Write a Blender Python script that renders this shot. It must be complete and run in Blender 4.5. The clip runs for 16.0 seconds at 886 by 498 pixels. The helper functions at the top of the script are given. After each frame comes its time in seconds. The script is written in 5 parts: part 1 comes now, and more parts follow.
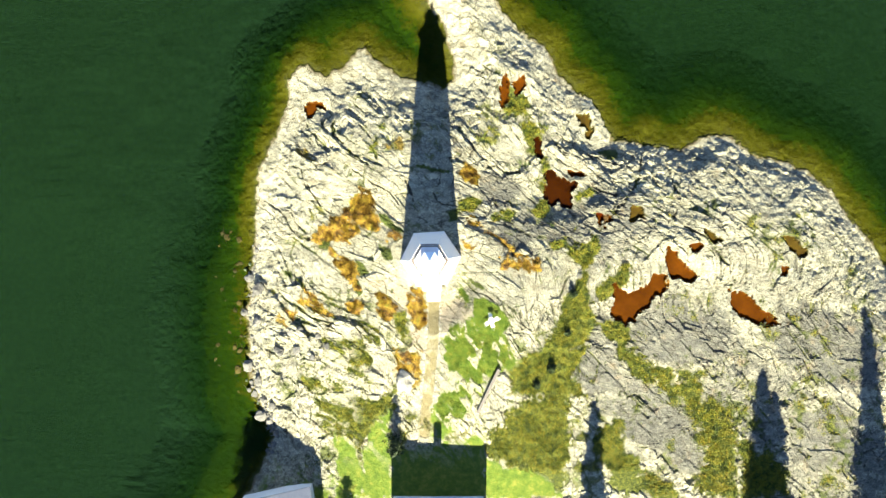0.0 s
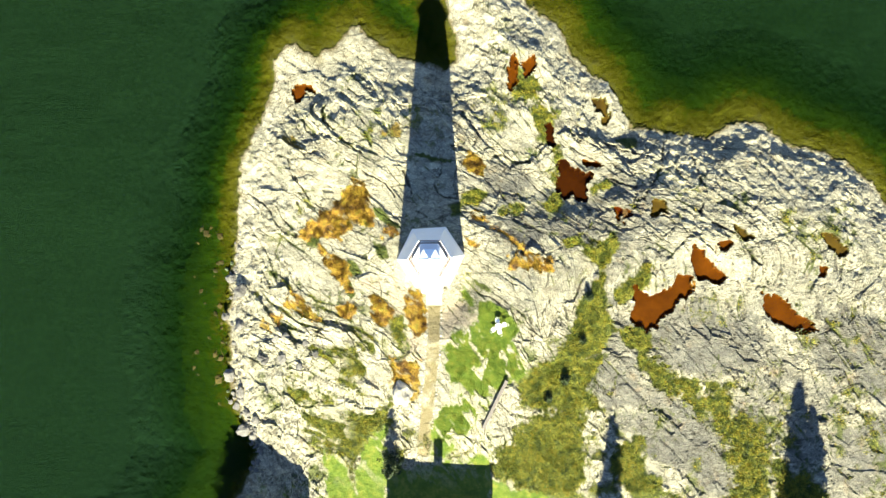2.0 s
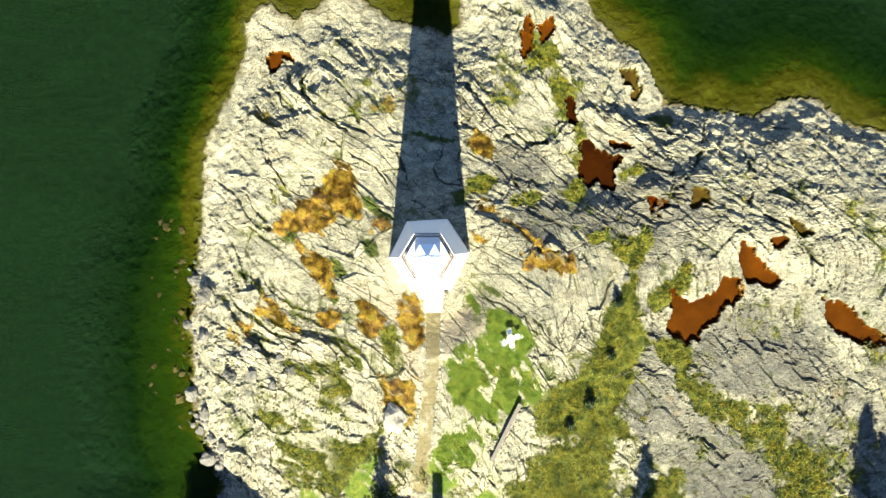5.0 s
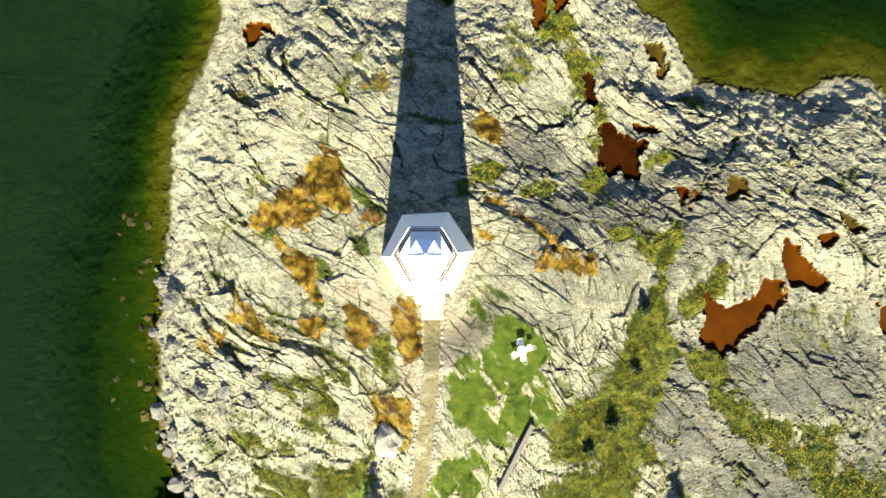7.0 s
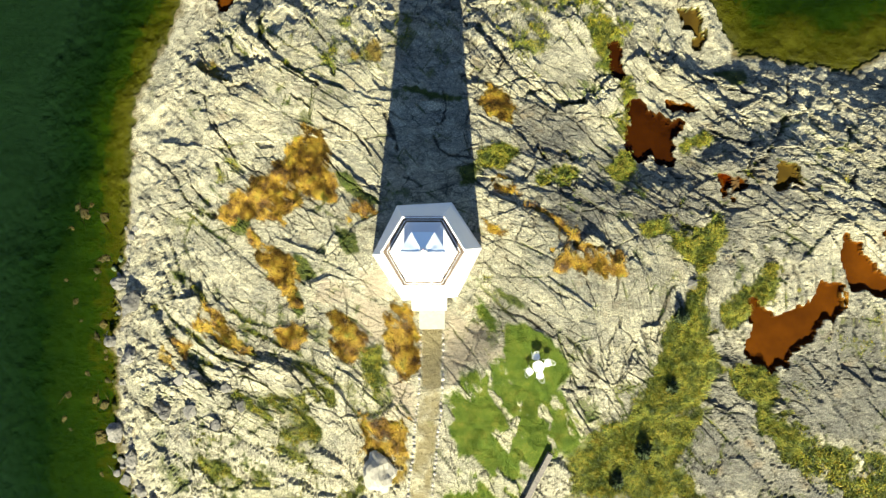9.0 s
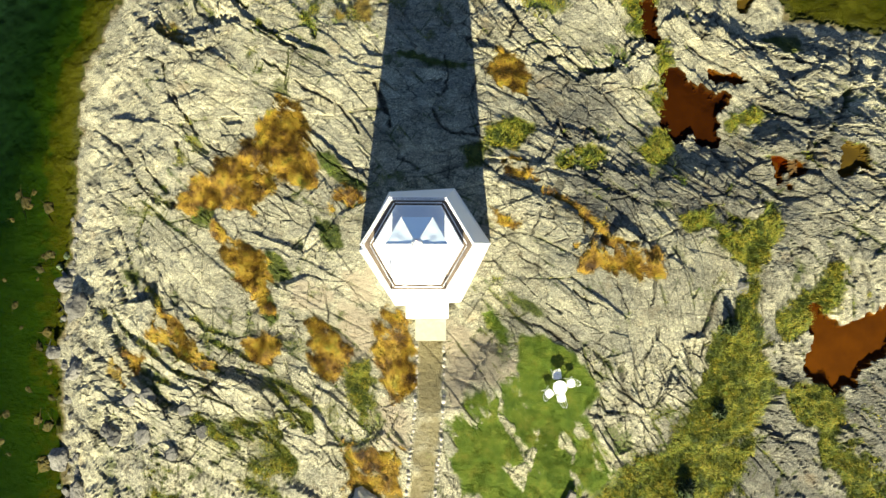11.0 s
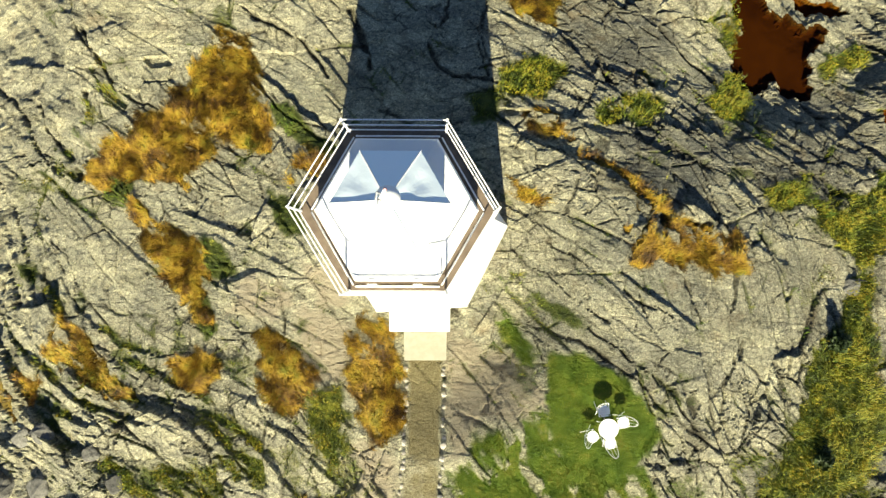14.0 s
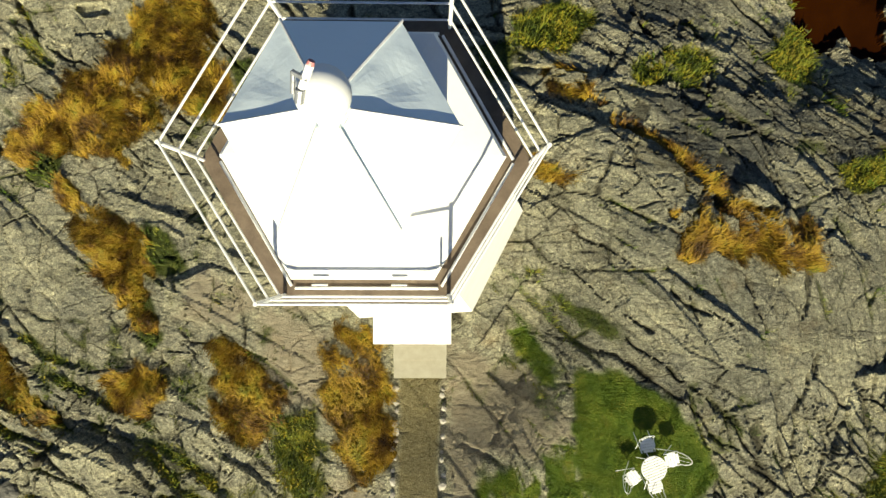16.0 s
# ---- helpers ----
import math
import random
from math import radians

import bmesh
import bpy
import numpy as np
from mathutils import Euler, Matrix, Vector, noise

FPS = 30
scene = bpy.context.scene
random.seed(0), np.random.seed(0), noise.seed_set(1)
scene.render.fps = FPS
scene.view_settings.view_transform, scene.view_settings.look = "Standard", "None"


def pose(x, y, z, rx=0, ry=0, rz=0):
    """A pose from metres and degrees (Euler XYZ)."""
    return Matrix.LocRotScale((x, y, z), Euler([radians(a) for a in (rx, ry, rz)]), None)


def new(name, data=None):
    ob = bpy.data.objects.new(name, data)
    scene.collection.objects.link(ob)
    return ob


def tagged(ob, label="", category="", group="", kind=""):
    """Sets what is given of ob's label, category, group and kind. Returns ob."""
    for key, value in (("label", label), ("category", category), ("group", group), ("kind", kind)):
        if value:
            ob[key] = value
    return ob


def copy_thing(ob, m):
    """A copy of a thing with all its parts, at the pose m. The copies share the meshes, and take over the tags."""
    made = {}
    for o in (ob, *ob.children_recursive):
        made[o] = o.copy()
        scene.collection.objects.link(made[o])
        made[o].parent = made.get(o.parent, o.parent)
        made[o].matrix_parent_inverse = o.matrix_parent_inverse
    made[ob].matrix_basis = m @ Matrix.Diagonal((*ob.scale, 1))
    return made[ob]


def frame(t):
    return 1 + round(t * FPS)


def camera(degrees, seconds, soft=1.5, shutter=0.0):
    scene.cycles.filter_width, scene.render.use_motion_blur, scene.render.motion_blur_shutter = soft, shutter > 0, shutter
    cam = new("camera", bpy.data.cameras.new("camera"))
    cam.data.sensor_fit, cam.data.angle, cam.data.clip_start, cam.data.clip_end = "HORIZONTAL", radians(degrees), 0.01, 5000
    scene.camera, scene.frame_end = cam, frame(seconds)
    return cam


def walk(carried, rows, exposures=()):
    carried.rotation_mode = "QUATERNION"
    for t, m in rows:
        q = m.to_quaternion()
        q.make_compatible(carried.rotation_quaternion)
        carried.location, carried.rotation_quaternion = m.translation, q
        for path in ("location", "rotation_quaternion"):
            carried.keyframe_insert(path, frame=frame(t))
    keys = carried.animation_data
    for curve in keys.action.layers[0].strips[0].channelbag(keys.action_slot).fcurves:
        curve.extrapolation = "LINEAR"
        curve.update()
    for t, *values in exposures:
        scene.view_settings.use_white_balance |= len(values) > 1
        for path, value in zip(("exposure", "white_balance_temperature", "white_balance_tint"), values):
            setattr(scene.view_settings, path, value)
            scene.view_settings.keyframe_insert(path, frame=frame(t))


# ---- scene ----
cam = camera(73.7, 16.0, soft=1.45)
# seconds, x, y, z, pitch, lean, turn of a camera that looks straight down
ROWS = [
    (0.0, -0.000, -0.000, 68.013, -89.971, -0.774, -0.368),
    (0.5, 0.001, -0.067, 66.336, -89.929, -0.771, -0.369),
    (1.0, 0.002, -0.135, 64.656, -89.954, -0.764, -0.323),
    (1.5, 0.002, -0.202, 62.966, -89.969, -0.747, -0.294),
    (2.0, 0.003, -0.268, 61.267, -89.944, -0.710, -0.296),
    (2.5, 0.004, -0.334, 59.570, -89.965, -0.723, -0.225),
    (3.0, 0.004, -0.397, 57.892, -89.950, -0.739, -0.161),
    (3.5, 0.003, -0.459, 56.230, -89.943, -0.718, -0.153),
    (4.0, 0.002, -0.519, 54.579, -89.909, -0.713, -0.151),
    (6.5, -0.008, -0.746, 46.398, -89.882, -0.824, -0.074),
    (7.0, -0.014, -0.787, 44.727, -89.885, -0.821, -0.043),
    (7.5, -0.019, -0.829, 43.064, -89.885, -0.825, 0.007),
    (8.0, -0.023, -0.870, 41.408, -89.892, -0.816, 0.051),
    (8.5, -0.025, -0.913, 39.754, -89.910, -0.821, 0.060),
    (9.0, -0.024, -0.959, 38.111, -89.925, -0.805, 0.083),
    (11.5, 0.090, -1.316, 30.245, -89.848, -0.695, 0.272),
    (12.0, 0.111, -1.407, 28.687, -89.837, -0.688, 0.279),
    (12.5, 0.134, -1.499, 27.189, -89.827, -0.708, 0.274),
    (13.0, 0.160, -1.589, 25.820, -89.831, -0.702, 0.268),
    (13.5, 0.184, -1.677, 24.530, -89.874, -0.699, 0.238),
    (14.0, 0.203, -1.759, 23.277, -89.921, -0.701, 0.203),
    (14.5, 0.211, -1.831, 22.041, -89.967, -0.743, 0.139),
    (15.0, 0.217, -1.893, 20.869, -90.025, -0.752, 0.172),
    (15.5, 0.223, -1.946, 19.798, -90.089, -0.862, 0.142),
    (16.0, 0.227, -1.995, 18.794, -90.101, -0.883, 0.268),
]
# seconds, stops, kelvin, tint
EXPOSURES = [(0.0, 2.52, 6150, 14), (4.0, 2.34, 6200, 14), (6.5, 2.15, 6200, 14), (9.0, 2.00, 6300, 13), (12.5, 1.70, 6550, 11), (14.5, 1.44, 6650, 10), (16.0, 0.93, 6750, 9)]
walk(cam, [(t, pose(x, y, z, 90 + pitch, lean, turn)) for t, x, y, z, pitch, lean, turn in ROWS], EXPOSURES)

# ---- light: clear sky, low sun in the south ----
SUN_UP = 32.8
world = bpy.data.worlds.new("sky")
scene.world = world
world.use_nodes = True
wn = world.node_tree.nodes
sky = wn.new("ShaderNodeTexSky")
sky.sky_type, sky.sun_disc = "NISHITA", False
sky.sun_elevation, sky.sun_rotation = radians(SUN_UP), radians(180.5)
sky.air_density, sky.ozone_density, sky.dust_density = 0.6, 4.0, 0.1
world.node_tree.links.new(sky.outputs[0], wn["Background"].inputs[0])
wn["Background"].inputs[1].default_value = 0.05
sun_data = bpy.data.lights.new("sun", "SUN")
sun_data.energy, sun_data.angle, sun_data.color = 5.0, radians(0.53), (1.0, 0.94, 0.69)
sun = new("sun", sun_data)
sun.matrix_world = pose(0, 0, 60, 90 - SUN_UP, 0, -0.5)


# ---- materials ----
def material(name):
    m = bpy.data.materials.new(name)
    m.use_nodes = True
    return m, m.node_tree.nodes, m.node_tree.links, m.node_tree.nodes["Principled BSDF"]


def ramp(nodes, links, value, stops):
    r = nodes.new("ShaderNodeValToRGB")
    while len(r.color_ramp.elements) < len(stops):
        r.color_ramp.elements.new(0.5)
    for e, (p, c) in zip(r.color_ramp.elements, stops):
        e.position, e.color = p, (*c, 1) if len(c) == 3 else c
    links.new(value, r.inputs[0])
    return r.outputs[0]


def noise_tex(nodes, links, scale, detail=4, rough=0.55, vector=None, distort=0.0):
    n = nodes.new("ShaderNodeTexNoise")
    n.inputs["Scale"].default_value, n.inputs["Detail"].default_value = scale, detail
    n.inputs["Roughness"].default_value, n.inputs["Distortion"].default_value = rough, distort
    if vector is None:
        vector = nodes.new("ShaderNodeNewGeometry").outputs["Position"]
    links.new(vector, n.inputs["Vector"])
    return n.outputs["Fac"]


def mix(nodes, links, fac, a, b, mode="MIX"):
    m = nodes.new("ShaderNodeMix")
    m.data_type, m.blend_type = "RGBA", mode
    for sock, v in ((m.inputs[0], fac), (m.inputs[6], a), (m.inputs[7], b)):
        if isinstance(v, (int, float)):
            sock.default_value = v
        elif isinstance(v, tuple):
            sock.default_value = (*v, 1)
        else:
            links.new(v, sock)
    return m.outputs[2]


def math_node(nodes, links, op, a, b=0.0, clamp=False):
    m = nodes.new("ShaderNodeMath")
    m.operation, m.use_clamp = op, clamp
    for sock, v in zip(m.inputs, (a, b)):
        if isinstance(v, (int, float)):
            sock.default_value = v
        else:
            links.new(v, sock)
    return m.outputs[0]


def bump(nodes, links, bsdf, height, strength=0.5, distance=0.02):
    b = nodes.new("ShaderNodeBump")
    b.inputs["Strength"].default_value, b.inputs["Distance"].default_value = strength, distance
    links.new(height, b.inputs["Height"])
    links.new(b.outputs[0], bsdf.inputs["Normal"])


def simple(name, colour, dark, scale=8.0, rough=0.7, metal=0.0, rise=0.01, per_object=0.0):
    """A surface with patches, fine grain and relief."""
    m, n, l, b = material(name)
    col = n.new("ShaderNodeTexCoord").outputs["Object"]
    big = noise_tex(n, l, scale, 5, 0.6, col)
    fine = noise_tex(n, l, scale * 9, 3, 0.6, col)
    c = ramp(n, l, big, [(0.3, dark), (0.65, colour)])
    c = mix(n, l, 0.25, c, ramp(n, l, fine, [(0.3, dark), (0.7, colour)]))
    if per_object:
        rnd = n.new("ShaderNodeObjectInfo").outputs["Random"]
        k = math_node(n, l, "ADD", math_node(n, l, "MULTIPLY", rnd, per_object), 1 - per_object / 2)
        hs = n.new("ShaderNodeHueSaturation")
        l.new(k, hs.inputs["Value"])
        l.new(c, hs.inputs["Color"])
        c = hs.outputs[0]
    l.new(c, b.inputs["Base Color"])
    b.inputs["Roughness"].default_value, b.inputs["Metallic"].default_value = rough, metal
    bump(n, l, b, math_node(n, l, "ADD", big, math_node(n, l, "MULTIPLY", fine, 0.4)), 0.5, rise)
    return m


def foliage(name, stops, rough=0.6):
    """Leaves and blades: colour varies from piece to piece and in wide patches."""
    m, n, l, b = material(name)
    geo = n.new("ShaderNodeNewGeometry")
    patch = noise_tex(n, l, 1.3, 4, 0.65, geo.outputs["Position"])
    k = math_node(n, l, "ADD", math_node(n, l, "MULTIPLY", geo.outputs["Random Per Island"], 0.35),
                  math_node(n, l, "SUBTRACT", math_node(n, l, "MULTIPLY", patch, 2.5), 0.92), True)
    c = ramp(n, l, k, stops)
    l.new(c, b.inputs["Base Color"])
    b.inputs["Roughness"].default_value = rough
    b.inputs["Specular IOR Level"].default_value = 0.25
    return m


def attr(nodes, name):
    a = nodes.new("ShaderNodeAttribute")
    a.attribute_name = name
    return a.outputs["Fac"]


def ground_material():
    m, n, l, b = material("bedrock_and_soil")
    pos = n.new("ShaderNodeNewGeometry").outputs["Position"]
    sep = n.new("ShaderNodeSeparateXYZ")
    l.new(pos, sep.inputs[0])
    # coordinates drawn out along the strike of the rock
    turn = n.new("ShaderNodeMapping")
    turn.inputs["Rotation"].default_value = (0, 0, radians(42))
    turn.inputs["Scale"].default_value = (0.35, 1.0, 1.0)
    l.new(pos, turn.inputs["Vector"])
    along = turn.outputs[0]
    wide = noise_tex(n, l, 0.16, 4, 0.6, pos)
    mid = noise_tex(n, l, 0.9, 5, 0.65, along)
    fine = noise_tex(n, l, 6.0, 6, 0.7, along)
    grit = noise_tex(n, l, 30.0, 6, 0.75, pos)
    rock = ramp(n, l, mid, [(0.25, (0.24, 0.232, 0.16)), (0.5, (0.406, 0.394, 0.282)), (0.75, (0.51, 0.494, 0.36))])
    grey = ramp(n, l, fine, [(0.3, (0.154, 0.154, 0.116)), (0.7, (0.33, 0.331, 0.27))])
    rock = mix(n, l, ramp(n, l, wide, [(0.42, (0, 0, 0)), (0.62, (0.45, 0.45, 0.45))]), rock, grey)
    slab = ramp(n, l, fine, [(0.3, (0.0712, 0.0733, 0.0639)), (0.7, (0.165, 0.166, 0.142))])
    rock = mix(n, l, math_node(n, l, "MULTIPLY", attr(n, "dark"), 0.85), rock, slab)
    blotch = noise_tex(n, l, 1.7, 6, 0.7, pos, 0.4)
    rock = mix(n, l, ramp(n, l, blotch, [(0.56, (0, 0, 0)), (0.68, (0.333, 0.333, 0.333))]), rock, (0.126, 0.118, 0.0888))
    plate = attr(n, "plate")
    rock = mix(n, l, 0.55, rock, mix(n, l, 1.0, rock, ramp(n, l, plate, [(0.0, (0.62, 0.62, 0.62)), (0.5, (1, 0.98, 0.94)), (1.0, (1.25, 1.2, 1.12))]), "MULTIPLY"))
    rock = mix(n, l, 0.6, rock, mix(n, l, 1.0, rock, ramp(n, l, grit, [(0.34, (0.3, 0.3, 0.29)), (0.48, (0.95, 0.95, 0.95)), (0.68, (1.4, 1.38, 1.33))]), "MULTIPLY"))
    flecks = noise_tex(n, l, 13.0, 9, 0.85, along)
    rock = mix(n, l, 0.7, rock, mix(n, l, 1.0, rock, ramp(n, l, flecks, [(0.36, (0.35, 0.34, 0.3)), (0.47, (1, 1, 1)), (0.62, (1.0, 1.0, 1.0)), (0.72, (1.3, 1.28, 1.2))]), "MULTIPLY"))
    # hairline joints along and across the strike
    cut = None
    for scale, gate, seen in ((0.8, 0.7, 0.7), (2.2, 1.1, 0.4), (5.5, 1.7, 0.3)):
        wobble = n.new("ShaderNodeVectorMath")
        wobble.operation = "MULTIPLY_ADD"
        wn_ = n.new("ShaderNodeTexNoise")
        wn_.inputs["Scale"].default_value, wn_.inputs["Detail"].default_value = 2.2, 4
        l.new(pos, wn_.inputs["Vector"])
        l.new(wn_.outputs["Color"], wobble.inputs[0])
        wobble.inputs[1].default_value = (0.16, 0.16, 0)
        l.new(along, wobble.inputs[2])
        hair = n.new("ShaderNodeTexVoronoi")
        hair.feature = "DISTANCE_TO_EDGE"
        hair.inputs["Scale"].default_value = scale
        l.new(wobble.outputs[0], hair.inputs["Vector"])
        line = ramp(n, l, hair.outputs["Distance"], [(0.008 * scale, (1, 1, 1)), (0.024 * scale, (0, 0, 0))])
        line = math_node(n, l, "MULTIPLY", line, ramp(n, l, noise_tex(n, l, gate, 3, 0.6, pos), [(0.48, (0, 0, 0)), (0.60, (seen, seen, seen))]))
        rock = mix(n, l, line, rock, (0.03, 0.026, 0.014))
        facet = n.new("ShaderNodeTexVoronoi")
        facet.inputs["Scale"].default_value = scale
        l.new(wobble.outputs[0], facet.inputs["Vector"])
        shade = n.new("ShaderNodeSeparateColor")
        l.new(facet.outputs["Color"], shade.inputs[0])
        rise = math_node(n, l, "MULTIPLY", math_node(n, l, "SUBTRACT", shade.outputs[1], line), 0.5 / scale ** 0.5)
        cut = rise if cut is None else math_node(n, l, "ADD", cut, rise)
        rock = mix(n, l, 0.5, rock, mix(n, l, 1.0, rock, ramp(n, l, shade.outputs[0], [(0.0, (0.72, 0.72, 0.74)), (0.5, (1, 1, 1)), (1.0, (1.22, 1.2, 1.14))]), "MULTIPLY"))
    # crusts and crystals, each grain lighter or darker than the next
    for scale, amount in ((17.0, 0.75), (42.0, 0.6)):
        grain = n.new("ShaderNodeTexVoronoi")
        grain.inputs["Scale"].default_value = scale
        grain.inputs["Randomness"].default_value = 1.0
        l.new(pos, grain.inputs["Vector"])
        tone = n.new("ShaderNodeSeparateColor")
        l.new(grain.outputs["Color"], tone.inputs[0])
        rock = mix(n, l, amount, rock, mix(n, l, 1.0, rock, ramp(n, l, tone.outputs[0], [(0.0, (0.45, 0.44, 0.42)), (0.3, (0.95, 0.95, 0.94)), (0.75, (1.1, 1.1, 1.08)), (1.0, (1.75, 1.72, 1.62))]), "MULTIPLY"))
    # lichen spots
    spots = noise_tex(n, l, 14.0, 3, 0.6, pos)
    rock = mix(n, l, ramp(n, l, spots, [(0.62, (0, 0, 0)), (0.72, (0.37, 0.37, 0.37))]), rock, (0.0962, 0.0925, 0.0814))
    # joints darkened: their shade deepened by colour, along with dirt and dark lichen
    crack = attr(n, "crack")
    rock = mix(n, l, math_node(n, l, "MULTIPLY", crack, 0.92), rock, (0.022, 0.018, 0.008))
    rock = mix(n, l, math_node(n, l, "MULTIPLY", attr(n, "buff"), 0.85), rock, ramp(n, l, fine, [(0.3, (0.24, 0.20, 0.13)), (0.7, (0.42, 0.36, 0.25))]))
    # peat stain and ochre crust
    rust = noise_tex(n, l, 0.55, 4, 0.6, pos)
    rock = mix(n, l, ramp(n, l, rust, [(0.60, (0, 0, 0)), (0.75, (0.37, 0.37, 0.37))]), rock, (0.311, 0.222, 0.111))
    gold_n = noise_tex(n, l, 3.0, 5, 0.7, pos)
    gold = ramp(n, l, gold_n, [(0.3, (0.0577, 0.0375, 0.00577)), (0.5, (0.197, 0.133, 0.0173)), (0.7, (0.289, 0.225, 0.0404))])
    shrub = ramp(n, l, gold_n, [(0.3, (0.015, 0.024, 0.003)), (0.5, (0.07, 0.085, 0.009)), (0.7, (0.18, 0.18, 0.02))])
    lawn = ramp(n, l, noise_tex(n, l, 1.2, 6, 0.7, pos), [(0.3, (0.05, 0.095, 0.006)), (0.52, (0.105, 0.155, 0.011)), (0.7, (0.21, 0.21, 0.028))])
    moss = ramp(n, l, gold_n, [(0.3, (0.0202, 0.0346, 0.00577)), (0.7, (0.0983, 0.115, 0.0173))])
    gravel = ramp(n, l, noise_tex(n, l, 26.0, 3, 0.7, pos), [(0.3, (0.0866, 0.0693, 0.026)), (0.5, (0.197, 0.165, 0.075)), (0.72, (0.317, 0.283, 0.168))])
    c = rock
    for name, colour in (("moss", moss), ("gold", gold), ("shrub", shrub), ("lawn", lawn), ("gravel", gravel)):
        c = mix(n, l, attr(n, name), c, colour)
    peat = ramp(n, l, noise_tex(n, l, 0.35, 5, 0.6, pos), [(0.3, (0.0289, 0.0127, 0.00289)), (0.6, (0.0866, 0.0473, 0.0092)), (0.8, (0.139, 0.0811, 0.0173))])
    c = mix(n, l, attr(n, "peat"), c, peat)
    # lake bed: ochre weed in shallows, then the water's dimming and haze painted by depth
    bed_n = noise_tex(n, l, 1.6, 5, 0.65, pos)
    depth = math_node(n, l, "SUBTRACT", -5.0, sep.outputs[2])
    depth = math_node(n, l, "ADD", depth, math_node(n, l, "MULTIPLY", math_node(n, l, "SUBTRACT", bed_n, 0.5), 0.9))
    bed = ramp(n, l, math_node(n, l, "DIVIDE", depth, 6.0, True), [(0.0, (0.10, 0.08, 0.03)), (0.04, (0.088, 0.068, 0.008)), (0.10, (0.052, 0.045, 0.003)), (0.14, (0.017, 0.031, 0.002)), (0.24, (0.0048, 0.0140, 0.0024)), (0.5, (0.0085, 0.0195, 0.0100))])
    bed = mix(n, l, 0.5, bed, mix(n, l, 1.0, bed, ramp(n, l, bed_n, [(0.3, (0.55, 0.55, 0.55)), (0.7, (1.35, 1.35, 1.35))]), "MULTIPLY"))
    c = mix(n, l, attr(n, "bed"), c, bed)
    l.new(c, b.inputs["Base Color"])
    b.inputs["Roughness"].default_value = 0.85
    l.new(math_node(n, l, "MULTIPLY", math_node(n, l, "SUBTRACT", 1.0, attr(n, "bed"), True), 0.25), b.inputs["Specular IOR Level"])
    veins = n.new("ShaderNodeTexVoronoi")
    veins.feature = "DISTANCE_TO_EDGE"
    veins.inputs["Scale"].default_value = 3.2
    l.new(along, veins.inputs["Vector"])
    joint = ramp(n, l, veins.outputs["Distance"], [(0.0, (0, 0, 0)), (0.05, (1, 1, 1))])
    h = math_node(n, l, "ADD", math_node(n, l, "MULTIPLY", fine, 0.9), math_node(n, l, "MULTIPLY", grit, 0.8))
    h = math_node(n, l, "ADD", h, math_node(n, l, "MULTIPLY", joint, 0.08))
    h = math_node(n, l, "ADD", h, math_node(n, l, "MULTIPLY", cut, 0.45))
    wet = math_node(n, l, "SUBTRACT", 1.0, math_node(n, l, "MULTIPLY", attr(n, "peat"), 0.95), True)
    bump(n, l, b, math_node(n, l, "MULTIPLY", h, wet), 1.0, 0.12)
    return m


def water_material(name, tint, gloss_rough=0.03, ripple=0.12, scale=1.2):
    """Clear water: what lies below is seen through its tint, the sky is mirrored."""
    m, n, l, b = material(name)
    n.remove(b)
    out = n["Material Output"]
    clear = n.new("ShaderNodeBsdfTransparent")
    clear.inputs[0].default_value = (*tint, 1)
    gloss = n.new("ShaderNodeBsdfGlossy")
    gloss.inputs["Roughness"].default_value = gloss_rough
    fres = n.new("ShaderNodeFresnel")
    fres.inputs["IOR"].default_value = 1.18
    bp = n.new("ShaderNodeBump")
    bp.inputs["Strength"].default_value, bp.inputs["Distance"].default_value = ripple, 0.05
    l.new(noise_tex(n, l, scale, 5, 0.6), bp.inputs["Height"])
    l.new(bp.outputs[0], gloss.inputs["Normal"])
    l.new(bp.outputs[0], fres.inputs["Normal"])
    mx = n.new("ShaderNodeMixShader")
    l.new(fres.outputs[0], mx.inputs[0])
    l.new(clear.outputs[0], mx.inputs[1])
    l.new(gloss.outputs[0], mx.inputs[2])
    l.new(mx.outputs[0], out.inputs["Surface"])
    return m


M_GROUND = ground_material()
M_LAKE = water_material("lake_water", (0.64, 0.85, 0.58), 0.04, 0.12, 0.9)
M_POOL = water_material("peat_water", (0.72, 0.37, 0.06), 0.02, 0.02, 2.0)
M_POOL_DARK = water_material("dark_peat_water", (0.23, 0.105, 0.024), 0.02, 0.02, 2.0)
M_POOL_GREEN = water_material("weedy_water", (0.6, 0.66, 0.3), 0.02, 0.03, 2.0)
M_WHITE = simple("white_paint", (0.87, 0.87, 0.85), (0.80, 0.80, 0.77), 1.5, 0.5, 0, 0.004)
M_ROOF = simple("white_sheet_metal", (0.82, 0.92, 0.94), (0.78, 0.88, 0.91), 0.9, 0.35, 0.0, 0.02)
M_RAIL = simple("white_rail_paint", (0.83, 0.83, 0.82), (0.72, 0.71, 0.68), 6.0, 0.4)
M_DECK = simple("brown_weathered_deck", (0.16, 0.119, 0.0827), (0.0771, 0.0534, 0.0356), 5.0, 0.75)
M_RED = simple("red_lens", (0.5, 0.2, 0.2), (0.4, 0.15, 0.15), 6.0, 0.3)
M_GALV = simple("galvanised_steel", (0.38, 0.39, 0.40), (0.22, 0.23, 0.24), 9.0, 0.45, 0.6)
M_GLASS = simple("dark_window_glass", (0.05, 0.06, 0.07), (0.03, 0.035, 0.04), 2.0, 0.08)
